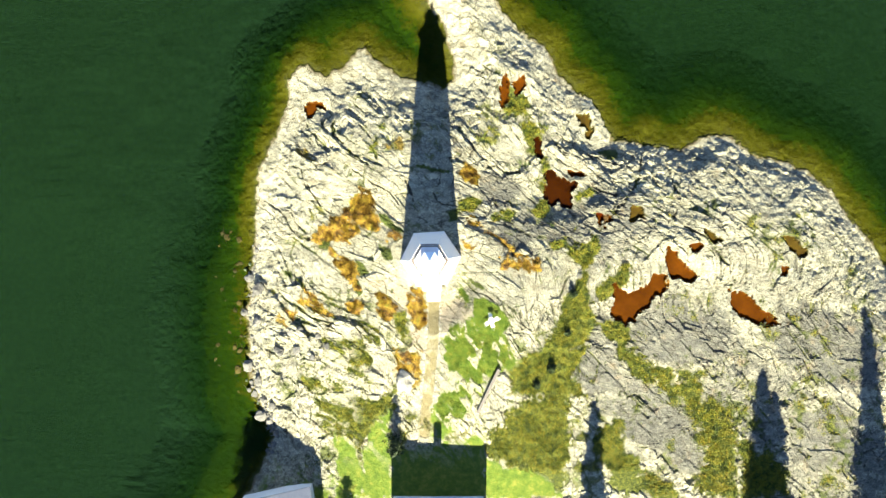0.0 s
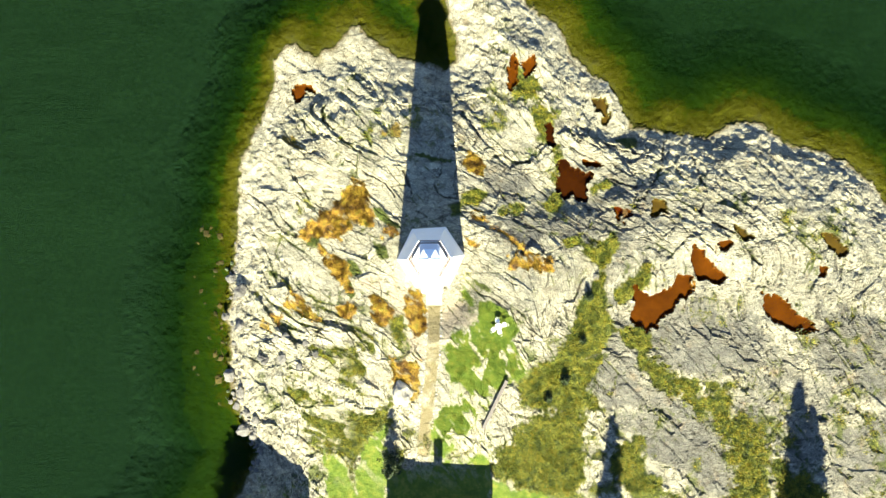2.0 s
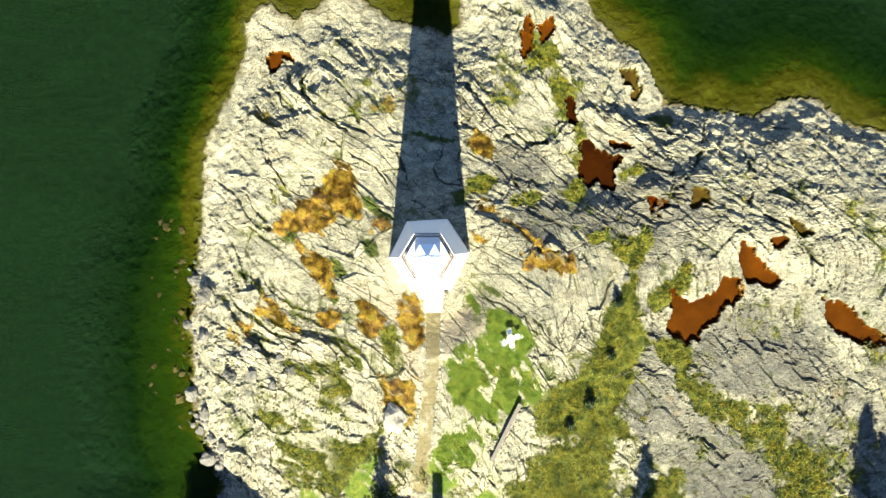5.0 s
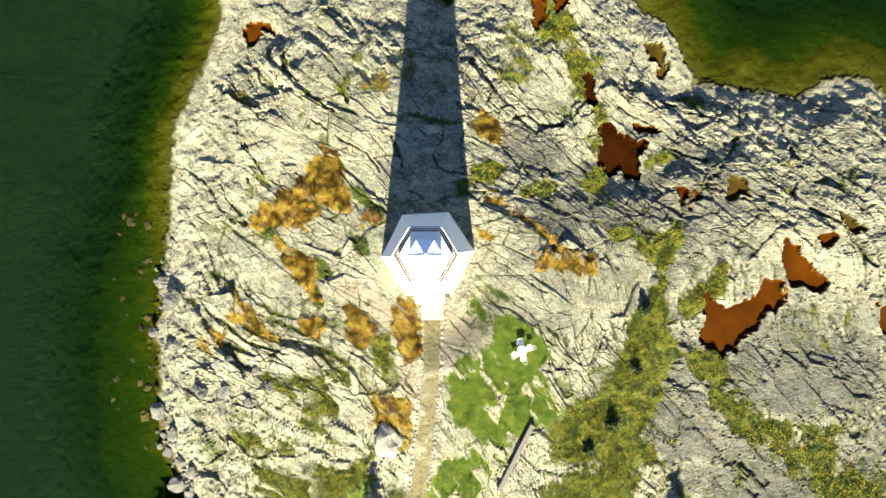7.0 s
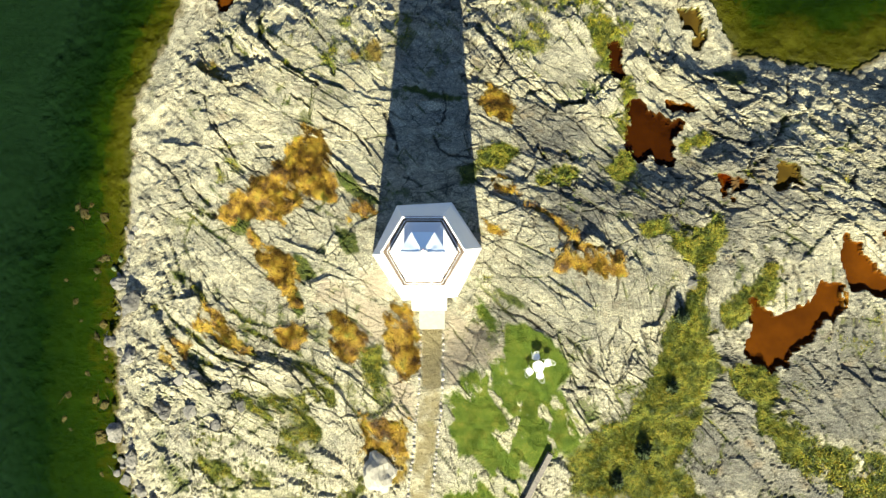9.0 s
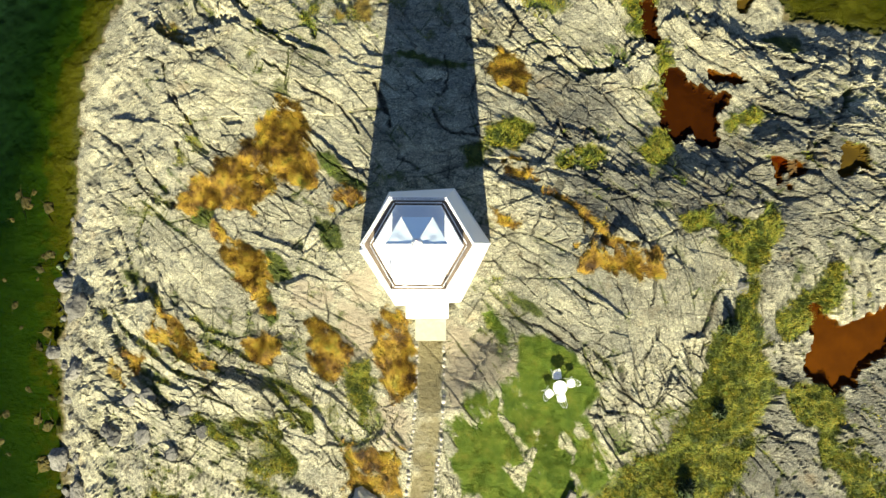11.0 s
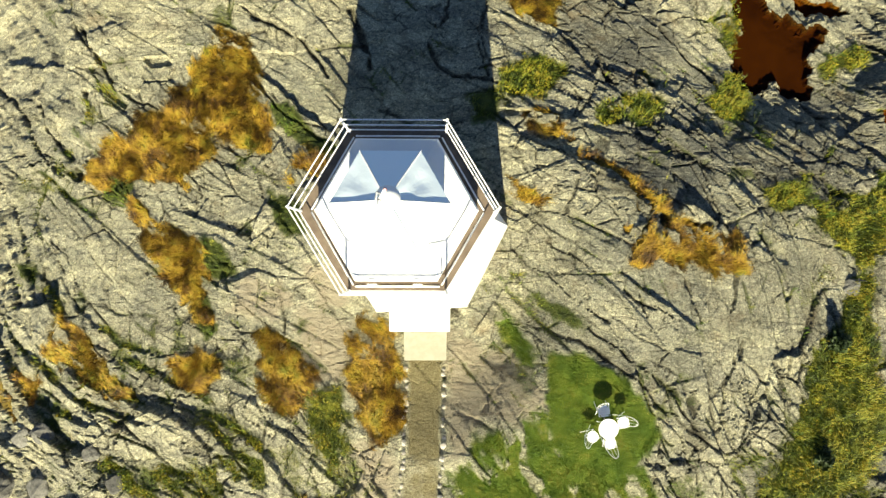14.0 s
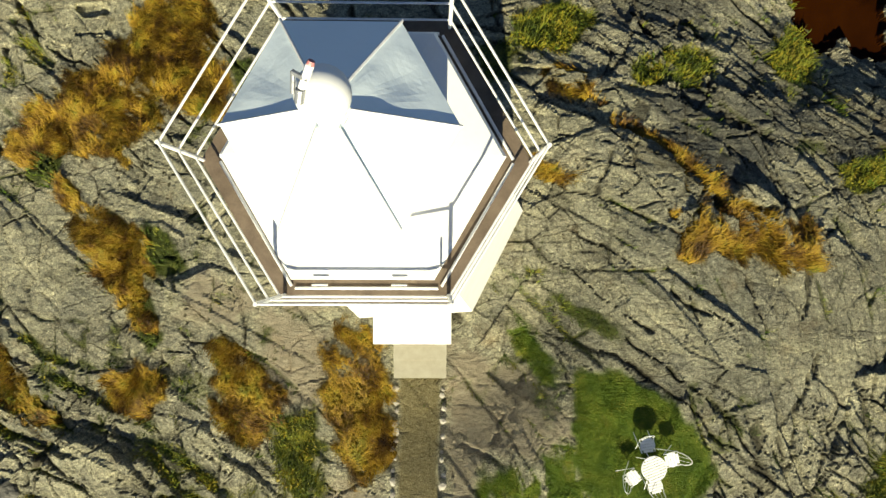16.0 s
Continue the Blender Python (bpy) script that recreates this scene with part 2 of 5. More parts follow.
M_STEP = simple("cream_concrete", (0.367, 0.344, 0.261), (0.296, 0.273, 0.201), 4.0, 0.85)
M_STONE = simple("pale_edging_stone", (0.463, 0.433, 0.367), (0.308, 0.273, 0.214), 12.0, 0.85, 0, 0.02, 0.6)
M_PALE = simple("pale_rock", (0.36, 0.34, 0.27), (0.17, 0.16, 0.12), 3.0, 0.9, 0, 0.06)
M_BOULDER = simple("pale_boulder", (0.178, 0.169, 0.142), (0.0593, 0.0593, 0.0504), 5.0, 0.9, 0, 0.09, 0.6)
M_WEED = simple("weedy_boulder", (0.09, 0.042, 0.008), (0.02, 0.016, 0.003), 2.5, 0.85, 0, 0.05, 0.8)
M_LOG = simple("grey_driftwood", (0.16, 0.142, 0.119), (0.0593, 0.0534, 0.0415), 7.0, 0.85, 0, 0.02)
M_GRASS_GOLD = foliage("golden_sedge", [(0.0, (0.020, 0.010, 0.002)), (0.3, (0.11, 0.052, 0.005)), (0.5, (0.30, 0.17, 0.012)), (0.75, (0.46, 0.31, 0.028)), (1.0, (0.17, 0.19, 0.018))])
M_GRASS_GREEN = foliage("lawn_grass", [(0.0, (0.045, 0.10, 0.005)), (0.4, (0.085, 0.155, 0.007)), (0.7, (0.18, 0.21, 0.016)), (1.0, (0.27, 0.26, 0.03))])
M_LEAF = foliage("scrub_leaf", [(0.0, (0.008, 0.016, 0.002)), (0.3, (0.04, 0.07, 0.004)), (0.55, (0.20, 0.21, 0.012)), (0.75, (0.27, 0.19, 0.010)), (1.0, (0.07, 0.14, 0.008))])
M_SCRUB_GRASS = foliage("scrub_grass", [(0.0, (0.012, 0.022, 0.002)), (0.25, (0.05, 0.08, 0.005)), (0.5, (0.19, 0.215, 0.016)), (0.72, (0.27, 0.22, 0.014)), (0.85, (0.11, 0.16, 0.010)), (1.0, (0.06, 0.12, 0.008))])
M_NEEDLE = foliage("dark_needle", [(0.0, (0.0119, 0.0207, 0.00593)), (0.6, (0.0267, 0.0445, 0.0107)), (1.0, (0.0474, 0.0652, 0.0178))])

# ---- the ground: rock point, soil pockets and lake bed in one sheet ----
WATER_Z = -5.0
SHORE_WEST = [(-60, -80), (-26.2, -34.4), (-23.8, -30.3), (-21.0, -25.5), (-20.3, -23.1), (-21.3, -20.3), (-22.7, -17.1), (-23.0, -13.6), (-23.2, -6.7), (-22.9, -3.2), (-22.2, 0.2), (-22.3, 3.7), (-22.0, 7.2), (-21.5, 10.7), (-20.4, 13.4), (-19.0, 15.9), (-18.1, 18.3), (-18.0, 20.7)]
SHORE_NORTH = [(-17.1, 22.3), (-15.5, 23.2), (-14.1, 22.1), (-13.1, 21.6), (-11.3, 22.6), (-9.9, 24.6), (-8.9, 25.1), (-7.9, 24.2), (-6.1, 22.6), (-4.0, 21.3), (-2.3, 20.8), (1.2, 20.2), (2.4, 21.0), (2.3, 23.8), (1.0, 27.3), (0.1, 29.4), (-1.5, 31.9), (2.3, 35.0), (7.2, 32.2), (8.6, 29.4), (11.0, 26.6), (13.5, 25.2), (14.9, 23.2)]
SHORE_EAST = [(16.2, 21.0), (19.0, 18.5), (20.8, 15.7), (22.2, 13.3), (24.6, 13.1), (26.7, 13.1), (27.8, 12.4), (30.3, 12.4), (32.7, 13.2), (34.5, 14.1), (36.6, 13.9), (38.0, 12.9), (40.9, 11.1), (44.4, 10.2), (46.5, 9.3), (48.6, 7.9), (50.4, 5.4), (52.2, 3.3), (54.3, 0.5), (56.3, -2.4), (61.4, -7.3), (69.9, -11.7), (110, -30), (400, -400), (-300, -400)]
KNOLLS = [(7.5, -4.5, 6, 2.0), (5, -15, 8, 1.8), (0, -1, 4, 0.9), (13, 8, 4.5, -0.8), (-10, -10, 7, 0.7), (-13, 18, 6, -0.9), (30, -8, 15, 0.3)]
# outlines of the pockets of golden sedge
SEDGE = []
SEDGE.append([(-8.9, 7.1), (-7.6, 6.9), (-7.4, 5.5), (-6.9, 4), (-6.4, 2.4), (-7.5, 2.5), (-8.8, 2.9), (-9.5, 1.6), (-10, 0.8), (-11.3, 1.2), (-12.3, 1.5), (-12.5, 2.6), (-12, 3.7), (-10.5, 4.4), (-9.8, 5.2), (-9.4, 6.1)])
SEDGE.append([(-14.4, 1.2), (-13.8, 2.2), (-12.5, 2.6), (-11.9, 1.8), (-12.7, 1.2), (-13.7, 0.9)])
SEDGE.append([(-12, -0.2), (-11.1, -0.6), (-9.7, -1.3), (-9.1, -3), (-8.7, -4.6), (-9.4, -4.7), (-10.1, -3.5), (-10.9, -2.5), (-11.8, -1.6)])
SEDGE.append([(-5.6, 1.7), (-4.6, 2.2), (-4, 1.5), (-4.5, 1.1), (-5.3, 1.1)])
SEDGE.append([(-10, -6.1), (-9.2, -5.7), (-8.5, -6.4), (-9, -7), (-9.7, -6.9)])
SEDGE.append([(-6.5, -5.1), (-5.6, -5.4), (-4.7, -6.4), (-4.5, -7.3), (-5.3, -7.9), (-6.1, -7.9), (-6.4, -6.8)])
SEDGE.append([(-2.7, -4.5), (-1.1, -4.9), (-1.1, -6.7), (-1.3, -8.4), (-2, -8.9), (-2.6, -8), (-3, -6.7), (-3.2, -5.6)])
SEDGE.append([(-15.8, -5), (-14.6, -5.3), (-13.4, -6.3), (-12, -7.7), (-13, -7.5), (-14.6, -6.2), (-16.1, -6.1)])
SEDGE.append([(7.5, -1.1), (8.8, -0.8), (10.2, -0.9), (11.6, -1.5), (11.8, -2.4), (10.6, -2.7), (9.8, -1.9), (7.6, -2)])
SEDGE.append([(5.4, 2.2), (6.3, 2.1), (7.6, 1.1), (8.6, 0), (8.1, -0.4), (6.8, 0.3), (5.7, 1.4)])
SEDGE.append([(3.5, 9.9), (4.7, 9.4), (5.1, 7.5), (4.3, 7.4), (3.7, 7.8), (3.1, 9)])
SEDGE.append([(3.7, 3.7), (5, 3.4), (4.8, 2.7), (3.8, 3)])
SEDGE.append([(2.9, 1.2), (3.7, 0.8), (4, 0.1), (3.2, 0.3)])
SEDGE.append([(-18.6, -7.3), (-16.6, -7.1), (-17.4, -8.9), (-19.1, -8.6)])
SEDGE.append([(-5, 12.7), (-4.1, 13.2), (-3.5, 12.1), (-4.6, 11.8)])
SEDGE.append([(-16.8, 12.1), (-15.7, 11.8), (-14.3, 10.7), (-15.7, 11)])
SEDGE.append([(-6.1, 12.3), (-5, 12.4), (-5, 11.8), (-5.9, 11.8)])
SEDGE.append([(-4.4, -11.5), (-1.9, -11.8), (-2, -15.4), (-3.6, -16), (-4.5, -13.7)])
# outlines of the yellow-green scrub between the slabs
SCRUB = []
SCRUB.append([(6.5, 3.9), (9.3, 4.7), (9.3, 3.7), (8, 3.2), (6.5, 3.1)])
SCRUB.append([(12.1, 5.6), (13.8, 6.2), (13.5, 4.2), (12.2, 3.3), (11.5, 3.8)])
SCRUB.append([(16.6, 6.4), (18.6, 7.1), (18.5, 6.2), (16.9, 5.7)])
SCRUB.append([(12.4, 10.8), (13.3, 10.7), (13.5, 9.1), (12.7, 9.2)])
SCRUB.append([(2.8, 5.5), (4.5, 6.1), (5.4, 5.4), (3.7, 4.2), (3.1, 3.8), (2.6, 4.2)])
SCRUB.append([(13.3, 0.7), (15.2, 1.3), (15.2, 0.1), (13.9, 0)])
SCRUB.append([(15, -0.4), (17.3, 0.3), (19, 1.9), (19, -0.6), (17.8, -2.3), (16.7, -2.9), (16.2, -4.8), (14.6, -5.5), (14.1, -7.7), (13.6, -9.4), (12.3, -11.2), (10.7, -12.9), (13.1, -13.1), (14.4, -11.8), (16.9, -11.1), (18.7, -8.9), (17.9, -6.7), (17.4, -4.5), (17.6, -2.9)])
SCRUB.append([(18.5, -4.8), (20.2, -3.2), (22.6, -2), (22.5, -4.1), (20.4, -5.6), (19.3, -6.3)])
SCRUB.append([(18.8, -8.6), (21.9, -8.3), (22.5, -9.6), (22.3, -11.2), (20.4, -10.7), (19.5, -9.8)])
SCRUB.append([(-15.2, -9.8), (-13, -10.1), (-11.7, -10.5), (-9.9, -12), (-9.2, -13.3), (-12, -13.5), (-12.5, -11.9), (-14.7, -10.4)])
SCRUB.append([(-10.2, -11.1), (-8.3, -11.2), (-7.2, -12.8), (-7.7, -13.4), (-10, -13.4)])
SCRUB.append([(-8.5, -9.6), (-6.8, -9.7), (-6.2, -10.8), (-7.5, -10.5)])
SCRUB.append([(-4.7, -7.3), (-3.4, -7), (-3.1, -9.1), (-3.8, -10.2), (-4.5, -8.3)])
SCRUB.append([(10.4, 15), (12.3, 13.8), (12.2, 12.7), (11.2, 12.4), (10.6, 13.8)])
SCRUB.append([(11.4, 12.5), (12.2, 12.4), (12.1, 10.9), (11.4, 11.5)])
SCRUB.append([(13, 6.9), (13.7, 9.6), (13.4, 10.4), (12.7, 10)])
SCRUB.append([(8.4, -13.2), (11.3, -11.6), (14.8, -11.9), (17.6, -11.1), (15.5, -14.7), (17.5, -17.1), (8.3, -16.5)])
FAR_SCRUB = []
FAR_SCRUB.append([(6.3, -21.1), (10.2, -16.7), (13.8, -16.2), (15.2, -17.2), (15.6, -21.9), (14.9, -29.1), (12.4, -27.6), (6.3, -24.1)])
FAR_SCRUB.append([(26.8, -16), (30.4, -14.5), (31.1, -17.4), (35.1, -20.3), (35, -29.3), (30, -29.2), (31.7, -23.9), (30.3, -20.1), (27.7, -17.4)])
FAR_SCRUB.append([(18.7, -21.1), (21.5, -19.8), (22.1, -23.7), (28.5, -28.7), (27, -29.3), (20.8, -29.1), (18.6, -24.3)])
FAR_SCRUB.append([(21.6, -10.5), (24.9, -13.2), (28.1, -14.2), (31.6, -13.9), (32.3, -15.3), (26.9, -15.9), (22.9, -14.8), (21.3, -12.2)])
FAR_SCRUB.append([(35.4, -20.1), (36.9, -23.3), (41.4, -26), (41.5, -29.3), (35.8, -29.2)])
FAR_SCRUB.append([(-14.5, -16.4), (-11.1, -16.2), (-7, -16.8), (-4.6, -16), (-5.3, -18.9), (-8.7, -22.9), (-11, -23.6), (-14.1, -21.8)])
FAR_SCRUB.append([(-12.4, -9.8), (-8.5, -10.6), (-7.6, -16.2), (-10, -14.6), (-11.4, -12.8)])
FAR_SCRUB.append([(-15.8, -15.3), (-13.5, -14.8), (-13.2, -16.7), (-15.1, -17)])
FAR_SCRUB.append([(-12.2, -21.7), (-8.7, -22.8), (-8.7, -25.5), (-10.7, -25.6), (-12.4, -23.7)])
FAR_SCRUB.append([(-5.4, -22.1), (-3.4, -22.6), (-3.6, -25.4), (-5.4, -25.5)])
FAR_SCRUB.append([(8.2, 20.9), (11.3, 17.6), (10.5, 15.8), (8.5, 16.5)])
FAR_SCRUB.append([(11, 15.2), (12.8, 15.2), (12.7, 13.1), (11.2, 13.4)])
# outlines of the mown grass
MOWN = []
MOWN.append([(4.2, -5.4), (5.5, -5.5), (6.9, -6.1), (8, -7.7), (8.3, -8.5), (7.1, -9.8), (6.3, -10.5), (5, -10.2), (4.2, -7.9), (4.3, -6.6)])
MOWN.append([(1.9, -8.6), (4.2, -7.6), (5.3, -10), (5.1, -12.7), (0.9, -12.9), (0.6, -9.9)])
MOWN.append([(2.7, -4), (3.5, -4.7), (4.3, -5.4), (3.5, -6.1), (3, -5.3)])
MOWN.append([(1.2, -10.1), (5, -8.3), (8.2, -10.2), (9.6, -12.8), (6.9, -14.1), (4.9, -16.8), (2.2, -20.5), (-0.3, -22.7), (-1, -19.3), (1.2, -15.2)])
MOWN.append([(-7.3, -19.3), (-5.1, -18.6), (-5.4, -28.9), (-8.7, -28.9), (-8.7, -23.5)])
MOWN.append([(5.6, -24.1), (12.4, -26.3), (14.4, -28.4), (14.9, -29.1), (5.6, -28.9)])
MOWN.append([(-5.4, -23.4), (5.5, -21.2), (5.6, -28.9), (-5.4, -28.9)])
MOWN.append([(-12, -21), (-10, -22.1), (-8, -26.1), (-8.7, -28.9), (-11.4, -27.6)])
# green tongues in the joints
TONGUE = []
TONGUE.append([(-9.1, -1.3), (-8.5, -1.6), (-7.6, -2.6), (-7.6, -3), (-8.8, -2.8)])
TONGUE.append([(-9.7, -3), (-9, -3.5), (-8.4, -4.9), (-8.8, -5.3), (-9.4, -4.2)])
TONGUE.append([(-6.4, 4.1), (-5.8, 4), (-4.5, 2.8), (-3.4, 1.9), (-4.6, 2.2), (-6.1, 3.2)])
TONGUE.append([(-6.6, 0.7), (-5.3, -0.1), (-4.8, -1.1), (-5.6, -1.2), (-6.2, -0.4)])
TONGUE.append([(-13.2, 1.2), (-12.4, 1.2), (-12.6, 0.1), (-13.4, 0.4)])
TONGUE.append([(-18.2, -2.4), (-17.1, -2.5), (-16.8, -3.4), (-18.1, -3)])
TONGUE.append([(1.4, 4.4), (2.6, 4.6), (2.7, 3.1), (1.6, 3.1)])
TONGUE.append([(-2, 9.8), (0.3, 9.5), (2, 9.1), (-0.3, 9)])
TONGUE.append([(-5.1, -4.4), (-4.8, -4.5), (-4.9, -5.3), (-5.2, -5.1)])
TONGUE.append([(3.3, -2.9), (5, -3.9), (5.5, -4.5), (4.3, -4.1)])
TONGUE.append([(-21.8, 12.6), (-20.4, 12), (-20.2, 9.8), (-21.1, 9.7)])
TONGUE.append([(-16.2, 4.2), (-15.5, 3.6), (-13.4, 1.8), (-14.6, 2.7)])
TONGUE.append([(-6.2, -7), (-5.6, -7.4), (-5.7, -8.1), (-6.1, -7.8)])
TONGUE.append([(20.1, 11.8), (22.5, 12.3), (22.5, 10.7), (20.9, 10.7)])
# outlines of the pools, those in one row share a level
POOLS = []
POOLS.append([[(13.2, 9.5), (14, 9.4), (14.8, 8.5), (15.8, 7.8), (16.9, 8), (16.9, 7.1), (16.6, 6.2), (16.2, 5), (15.5, 5.1), (14.7, 5.8), (13.9, 4.9), (13.1, 6.3), (13, 8)]])
POOLS.append([[(15.8, 9.4), (17.6, 9.2), (17.9, 8.6), (16.4, 8.6)]])
POOLS.append([[(21, -4.2), (22.4, -5.4), (24.5, -4.6), (25.4, -3.2), (27, -3.2), (27.1, -4.8), (25.1, -6.5), (23.2, -8.4), (22, -9.1), (20.5, -8.3), (19.9, -7.5), (20.8, -6)]])
POOLS.append([[(27.2, 0.3), (28.5, -0.7), (30.5, -3.4), (29.8, -4.2), (27.8, -3.4), (26.7, -1.4)], [(29.8, 0.2), (31.3, 0.6), (30.9, -0.8), (30, -0.6)]])
POOLS.append([[(34.3, -4.9), (37, -5.8), (37.4, -6.7), (38.9, -7.8), (40, -8.1), (40.4, -9.2), (39.1, -9.4), (36.2, -8.5), (34.6, -6.7)]])
POOLS.append([[(41.3, 1.3), (43.4, 0.8), (44.1, -0.6), (43.3, -1.3), (42, -0.2)]])
POOLS.append([[(40.5, -2), (41.7, -2.4), (41.3, -3.6), (40.7, -3.2)]])
POOLS.append([[(17.4, 16.3), (18.9, 16.5), (19.7, 14.2), (18.6, 13.3), (18.5, 14.9), (17.8, 14.8)]])
POOLS.append([[(7.9, 19.3), (8.6, 21), (9.1, 19), (8.2, 16.6)]])
POOLS.append([[(9.2, 19.7), (10.8, 20.8), (11.2, 19.4), (9.8, 18.1)]])
POOLS.append([[(-15.9, 18.2), (-13.7, 18.1), (-13.2, 17), (-14.5, 17.3), (-15.2, 16.4), (-15.9, 17.1)]])
POOLS.append([[(19.5, 4), (20.8, 3.7), (19.9, 2.5)]])
POOLS.append([[(31.4, 2.4), (32.9, 1.3), (33.9, 0.9), (33, 0.1), (32.1, 1.2)]])
POOLS.append([[(23, 5), (24.4, 4.9), (24.7, 3.5), (23.2, 3.3)]])
POOLS.append([[(11.8, 13.1), (12.6, 13.3), (12.8, 10.7), (12.1, 10.7)]])
POOLS.append([[(19.1, 4), (19.8, 3.9), (19.7, 3.2), (19.3, 2.5)]])
# blue-grey lichened slabs
GREY = []
GREY.append([(5.5, 8.8), (9, 8.6), (10.5, 6.8), (9.1, 5.2), (6.5, 5.6), (5, 7.5)])
GREY.append([(6.6, 3.3), (11.5, 3.2), (12, 1.7), (9.4, 0), (8, 0.2), (6.5, 2.4)])
GREY.append([(12.1, 1.8), (17.4, 2.9), (17, -0.2), (13.5, -0.2)])
GREY.append([(22.3, -8.4), (25.1, -6.5), (27.7, -5.2), (29.8, -6.4), (29.7, -13.1), (24.8, -10.6)])
GREY.append([(22.1, -9.8), (26.4, -7.7), (32.6, -8.1), (35.2, -9.4), (34.2, -12.3), (28.5, -14.2), (23.2, -12.5)])
GREY.append([(40.2, -7.1), (44.4, -6.8), (53.8, -11), (53, -16.2), (47, -16.8), (39.9, -13.4)])
GREY.append([(20.5, -17.4), (23.5, -14.5), (27.6, -17.2), (30.5, -21.2), (30.9, -27.8), (26.3, -24.5), (21.6, -21.7)])
GREY.append([(41.6, -20), (46.9, -17.7), (50.2, -20.1), (49.7, -26.1), (44.1, -26.6), (41.5, -24)])
GREY.append([(15.2, -13.6), (18.2, -11.8), (21.6, -13.2), (21.5, -16.4), (18.2, -17)])
GREY.append([(14.8, -12.4), (18.4, -10.6), (20.7, -11.6), (21, -17.1), (17.7, -17.1)])
# buff-coloured beds
BUFF = []
BUFF.append([(-7.9, -3), (-7, -2.9), (-5.5, -3.7), (-5.7, -4.5), (-6.7, -4.6), (-7.9, -4.1)])
BUFF.append([(-5.5, -3.7), (-2.9, -4.5), (-2.9, -7), (-4.8, -6.7), (-5.3, -5.4)])
BUFF.append([(-5.1, -2.1), (-3.4, -2.4), (-2.9, -4), (-4.5, -4)])
BUFF.append([(-3.6, -9.1), (-1.3, -9.2), (-1.2, -11.6), (-2.8, -11.6)])
BUFF.append([(0.8, -5.1), (3.5, -5.6), (4.3, -7.4), (1.9, -8.1), (1, -9.9), (0.6, -7.9)])
# broad slabs worn smooth by the ice
SMOOTH = []
SMOOTH.append([(3.4, -0.9), (6, -1.3), (7.6, -2), (11.5, -2.3), (15.8, -1.2), (16.7, -2.6), (15.6, -3.9), (14.1, -5.5), (11.3, -6.4), (9.1, -6.8), (6, -4.9), (3.7, -4)])
SMOOTH.append([(-20.4, 9.3), (-15, 8.6), (-13.6, 5), (-14.7, 2.7), (-16.1, 1.9), (-18.7, 2.9), (-21, 5.2)])
SMOOTH.append([(-13.8, 9.8), (-9.7, 9.2), (-8.2, 7.4), (-9.9, 5.5), (-12.7, 5.3), (-13.8, 7)])
SMOOTH.append([(-21.3, 1.8), (-15.2, 1.2), (-14.5, -1.1), (-20.8, -1.4)])
SMOOTH.append([(-7.5, 7.2), (-5.3, 6.8), (-4.1, 4.8), (-4.7, 3.7), (-7, 5.5)])
SMOOTH.append([(-15.6, -1.4), (-11.2, -1.6), (-9.6, -5.5), (-13.1, -4.7)])
SMOOTH.append([(0.4, -5.1), (3.5, -5.6), (4.2, -7.4), (1.4, -8.2)])
SMOOTH.append([(6.5, 14.2), (9.1, 14.5), (11, 12.2), (9.1, 10.1), (6, 10.9)])
SMOOTH.append([(-2.8, 15.7), (1.2, 15.8), (1.8, 3.1), (-3.3, 3.1)])
SMOOTH.append([(-12.2, 15.9), (-4.6, 14.9), (-4.5, 7.2), (-11.2, 7.4)])
SMOOTH.append([(-20.7, 9.9), (-11.9, 9.5), (-11.2, 5.5), (-19.8, 3.7)])
SMOOTH.append([(23.5, -9.6), (34.4, -10), (34.3, -13.3), (24.9, -13.2)])
SMOOTH.append([(21.5, -18.5), (30.4, -21.9), (31, -28), (27, -25.2)])
SMOOTH.append([(41.6, -18.7), (49.9, -19.5), (49.7, -26.9), (42.2, -26.1)])
SMOOTH.append([(36.4, 9.5), (45.6, 8.9), (48.1, 2.5), (37.5, 3.2)])
# open joints: width, depth, course
JOINTS = []
JOINTS.append((0.1, 0.3, [(-22.1, 6.3), (-20.6, 6), (-18.9, 4.9), (-18.1, 4.1), (-17, 2.4), (-16.1, 1.9)]))
JOINTS.append((0.08, 0.25, [(-20.9, 2.7), (-19.5, 1.1), (-18.4, -0.5), (-17.8, -1.7)]))
JOINTS.append((0.12, 0.3, [(-17.1, 4.4), (-16.3, 3), (-15.3, 2.1)]))
JOINTS.append((0.28, 0.45, [(-18.1, 1.9), (-16.8, 2), (-15.4, 1.4), (-14.6, 1.2)]))
JOINTS.append((0.09, 0.28, [(-15.1, 7.8), (-14, 6), (-13.3, 4.9), (-12, 4.3), (-11.1, 3.9)]))
JOINTS.append((0.1, 0.3, [(-16, 9.7), (-15.3, 7.5), (-13.9, 6)]))
JOINTS.append((0.1, 0.3, [(-9.7, 9.5), (-7.9, 8.3), (-7, 7.6), (-5.3, 6.8), (-4.2, 5.3)]))
JOINTS.append((0.08, 0.25, [(-17.1, 10.2), (-15.9, 9.7), (-14.6, 9.5)]))
JOINTS.append((0.1, 0.3, [(-7.6, 5.7), (-6.4, 4.2), (-4.7, 2.8), (-3.5, 1.9)]))
JOINTS.append((0.2, 0.4, [(-14.7, 4.8), (-14.4, 3.9)]))
JOINTS.append((0.16, 0.35, [(-18.3, 5.1), (-17.7, 4.7)]))
JOINTS.append((0.07, 0.22, [(6.9, -3.1), (7.7, -3.6), (8.8, -4.2)]))
JOINTS.append((0.05, 0.18, [(7.6, -3.2), (8, -4.8)]))
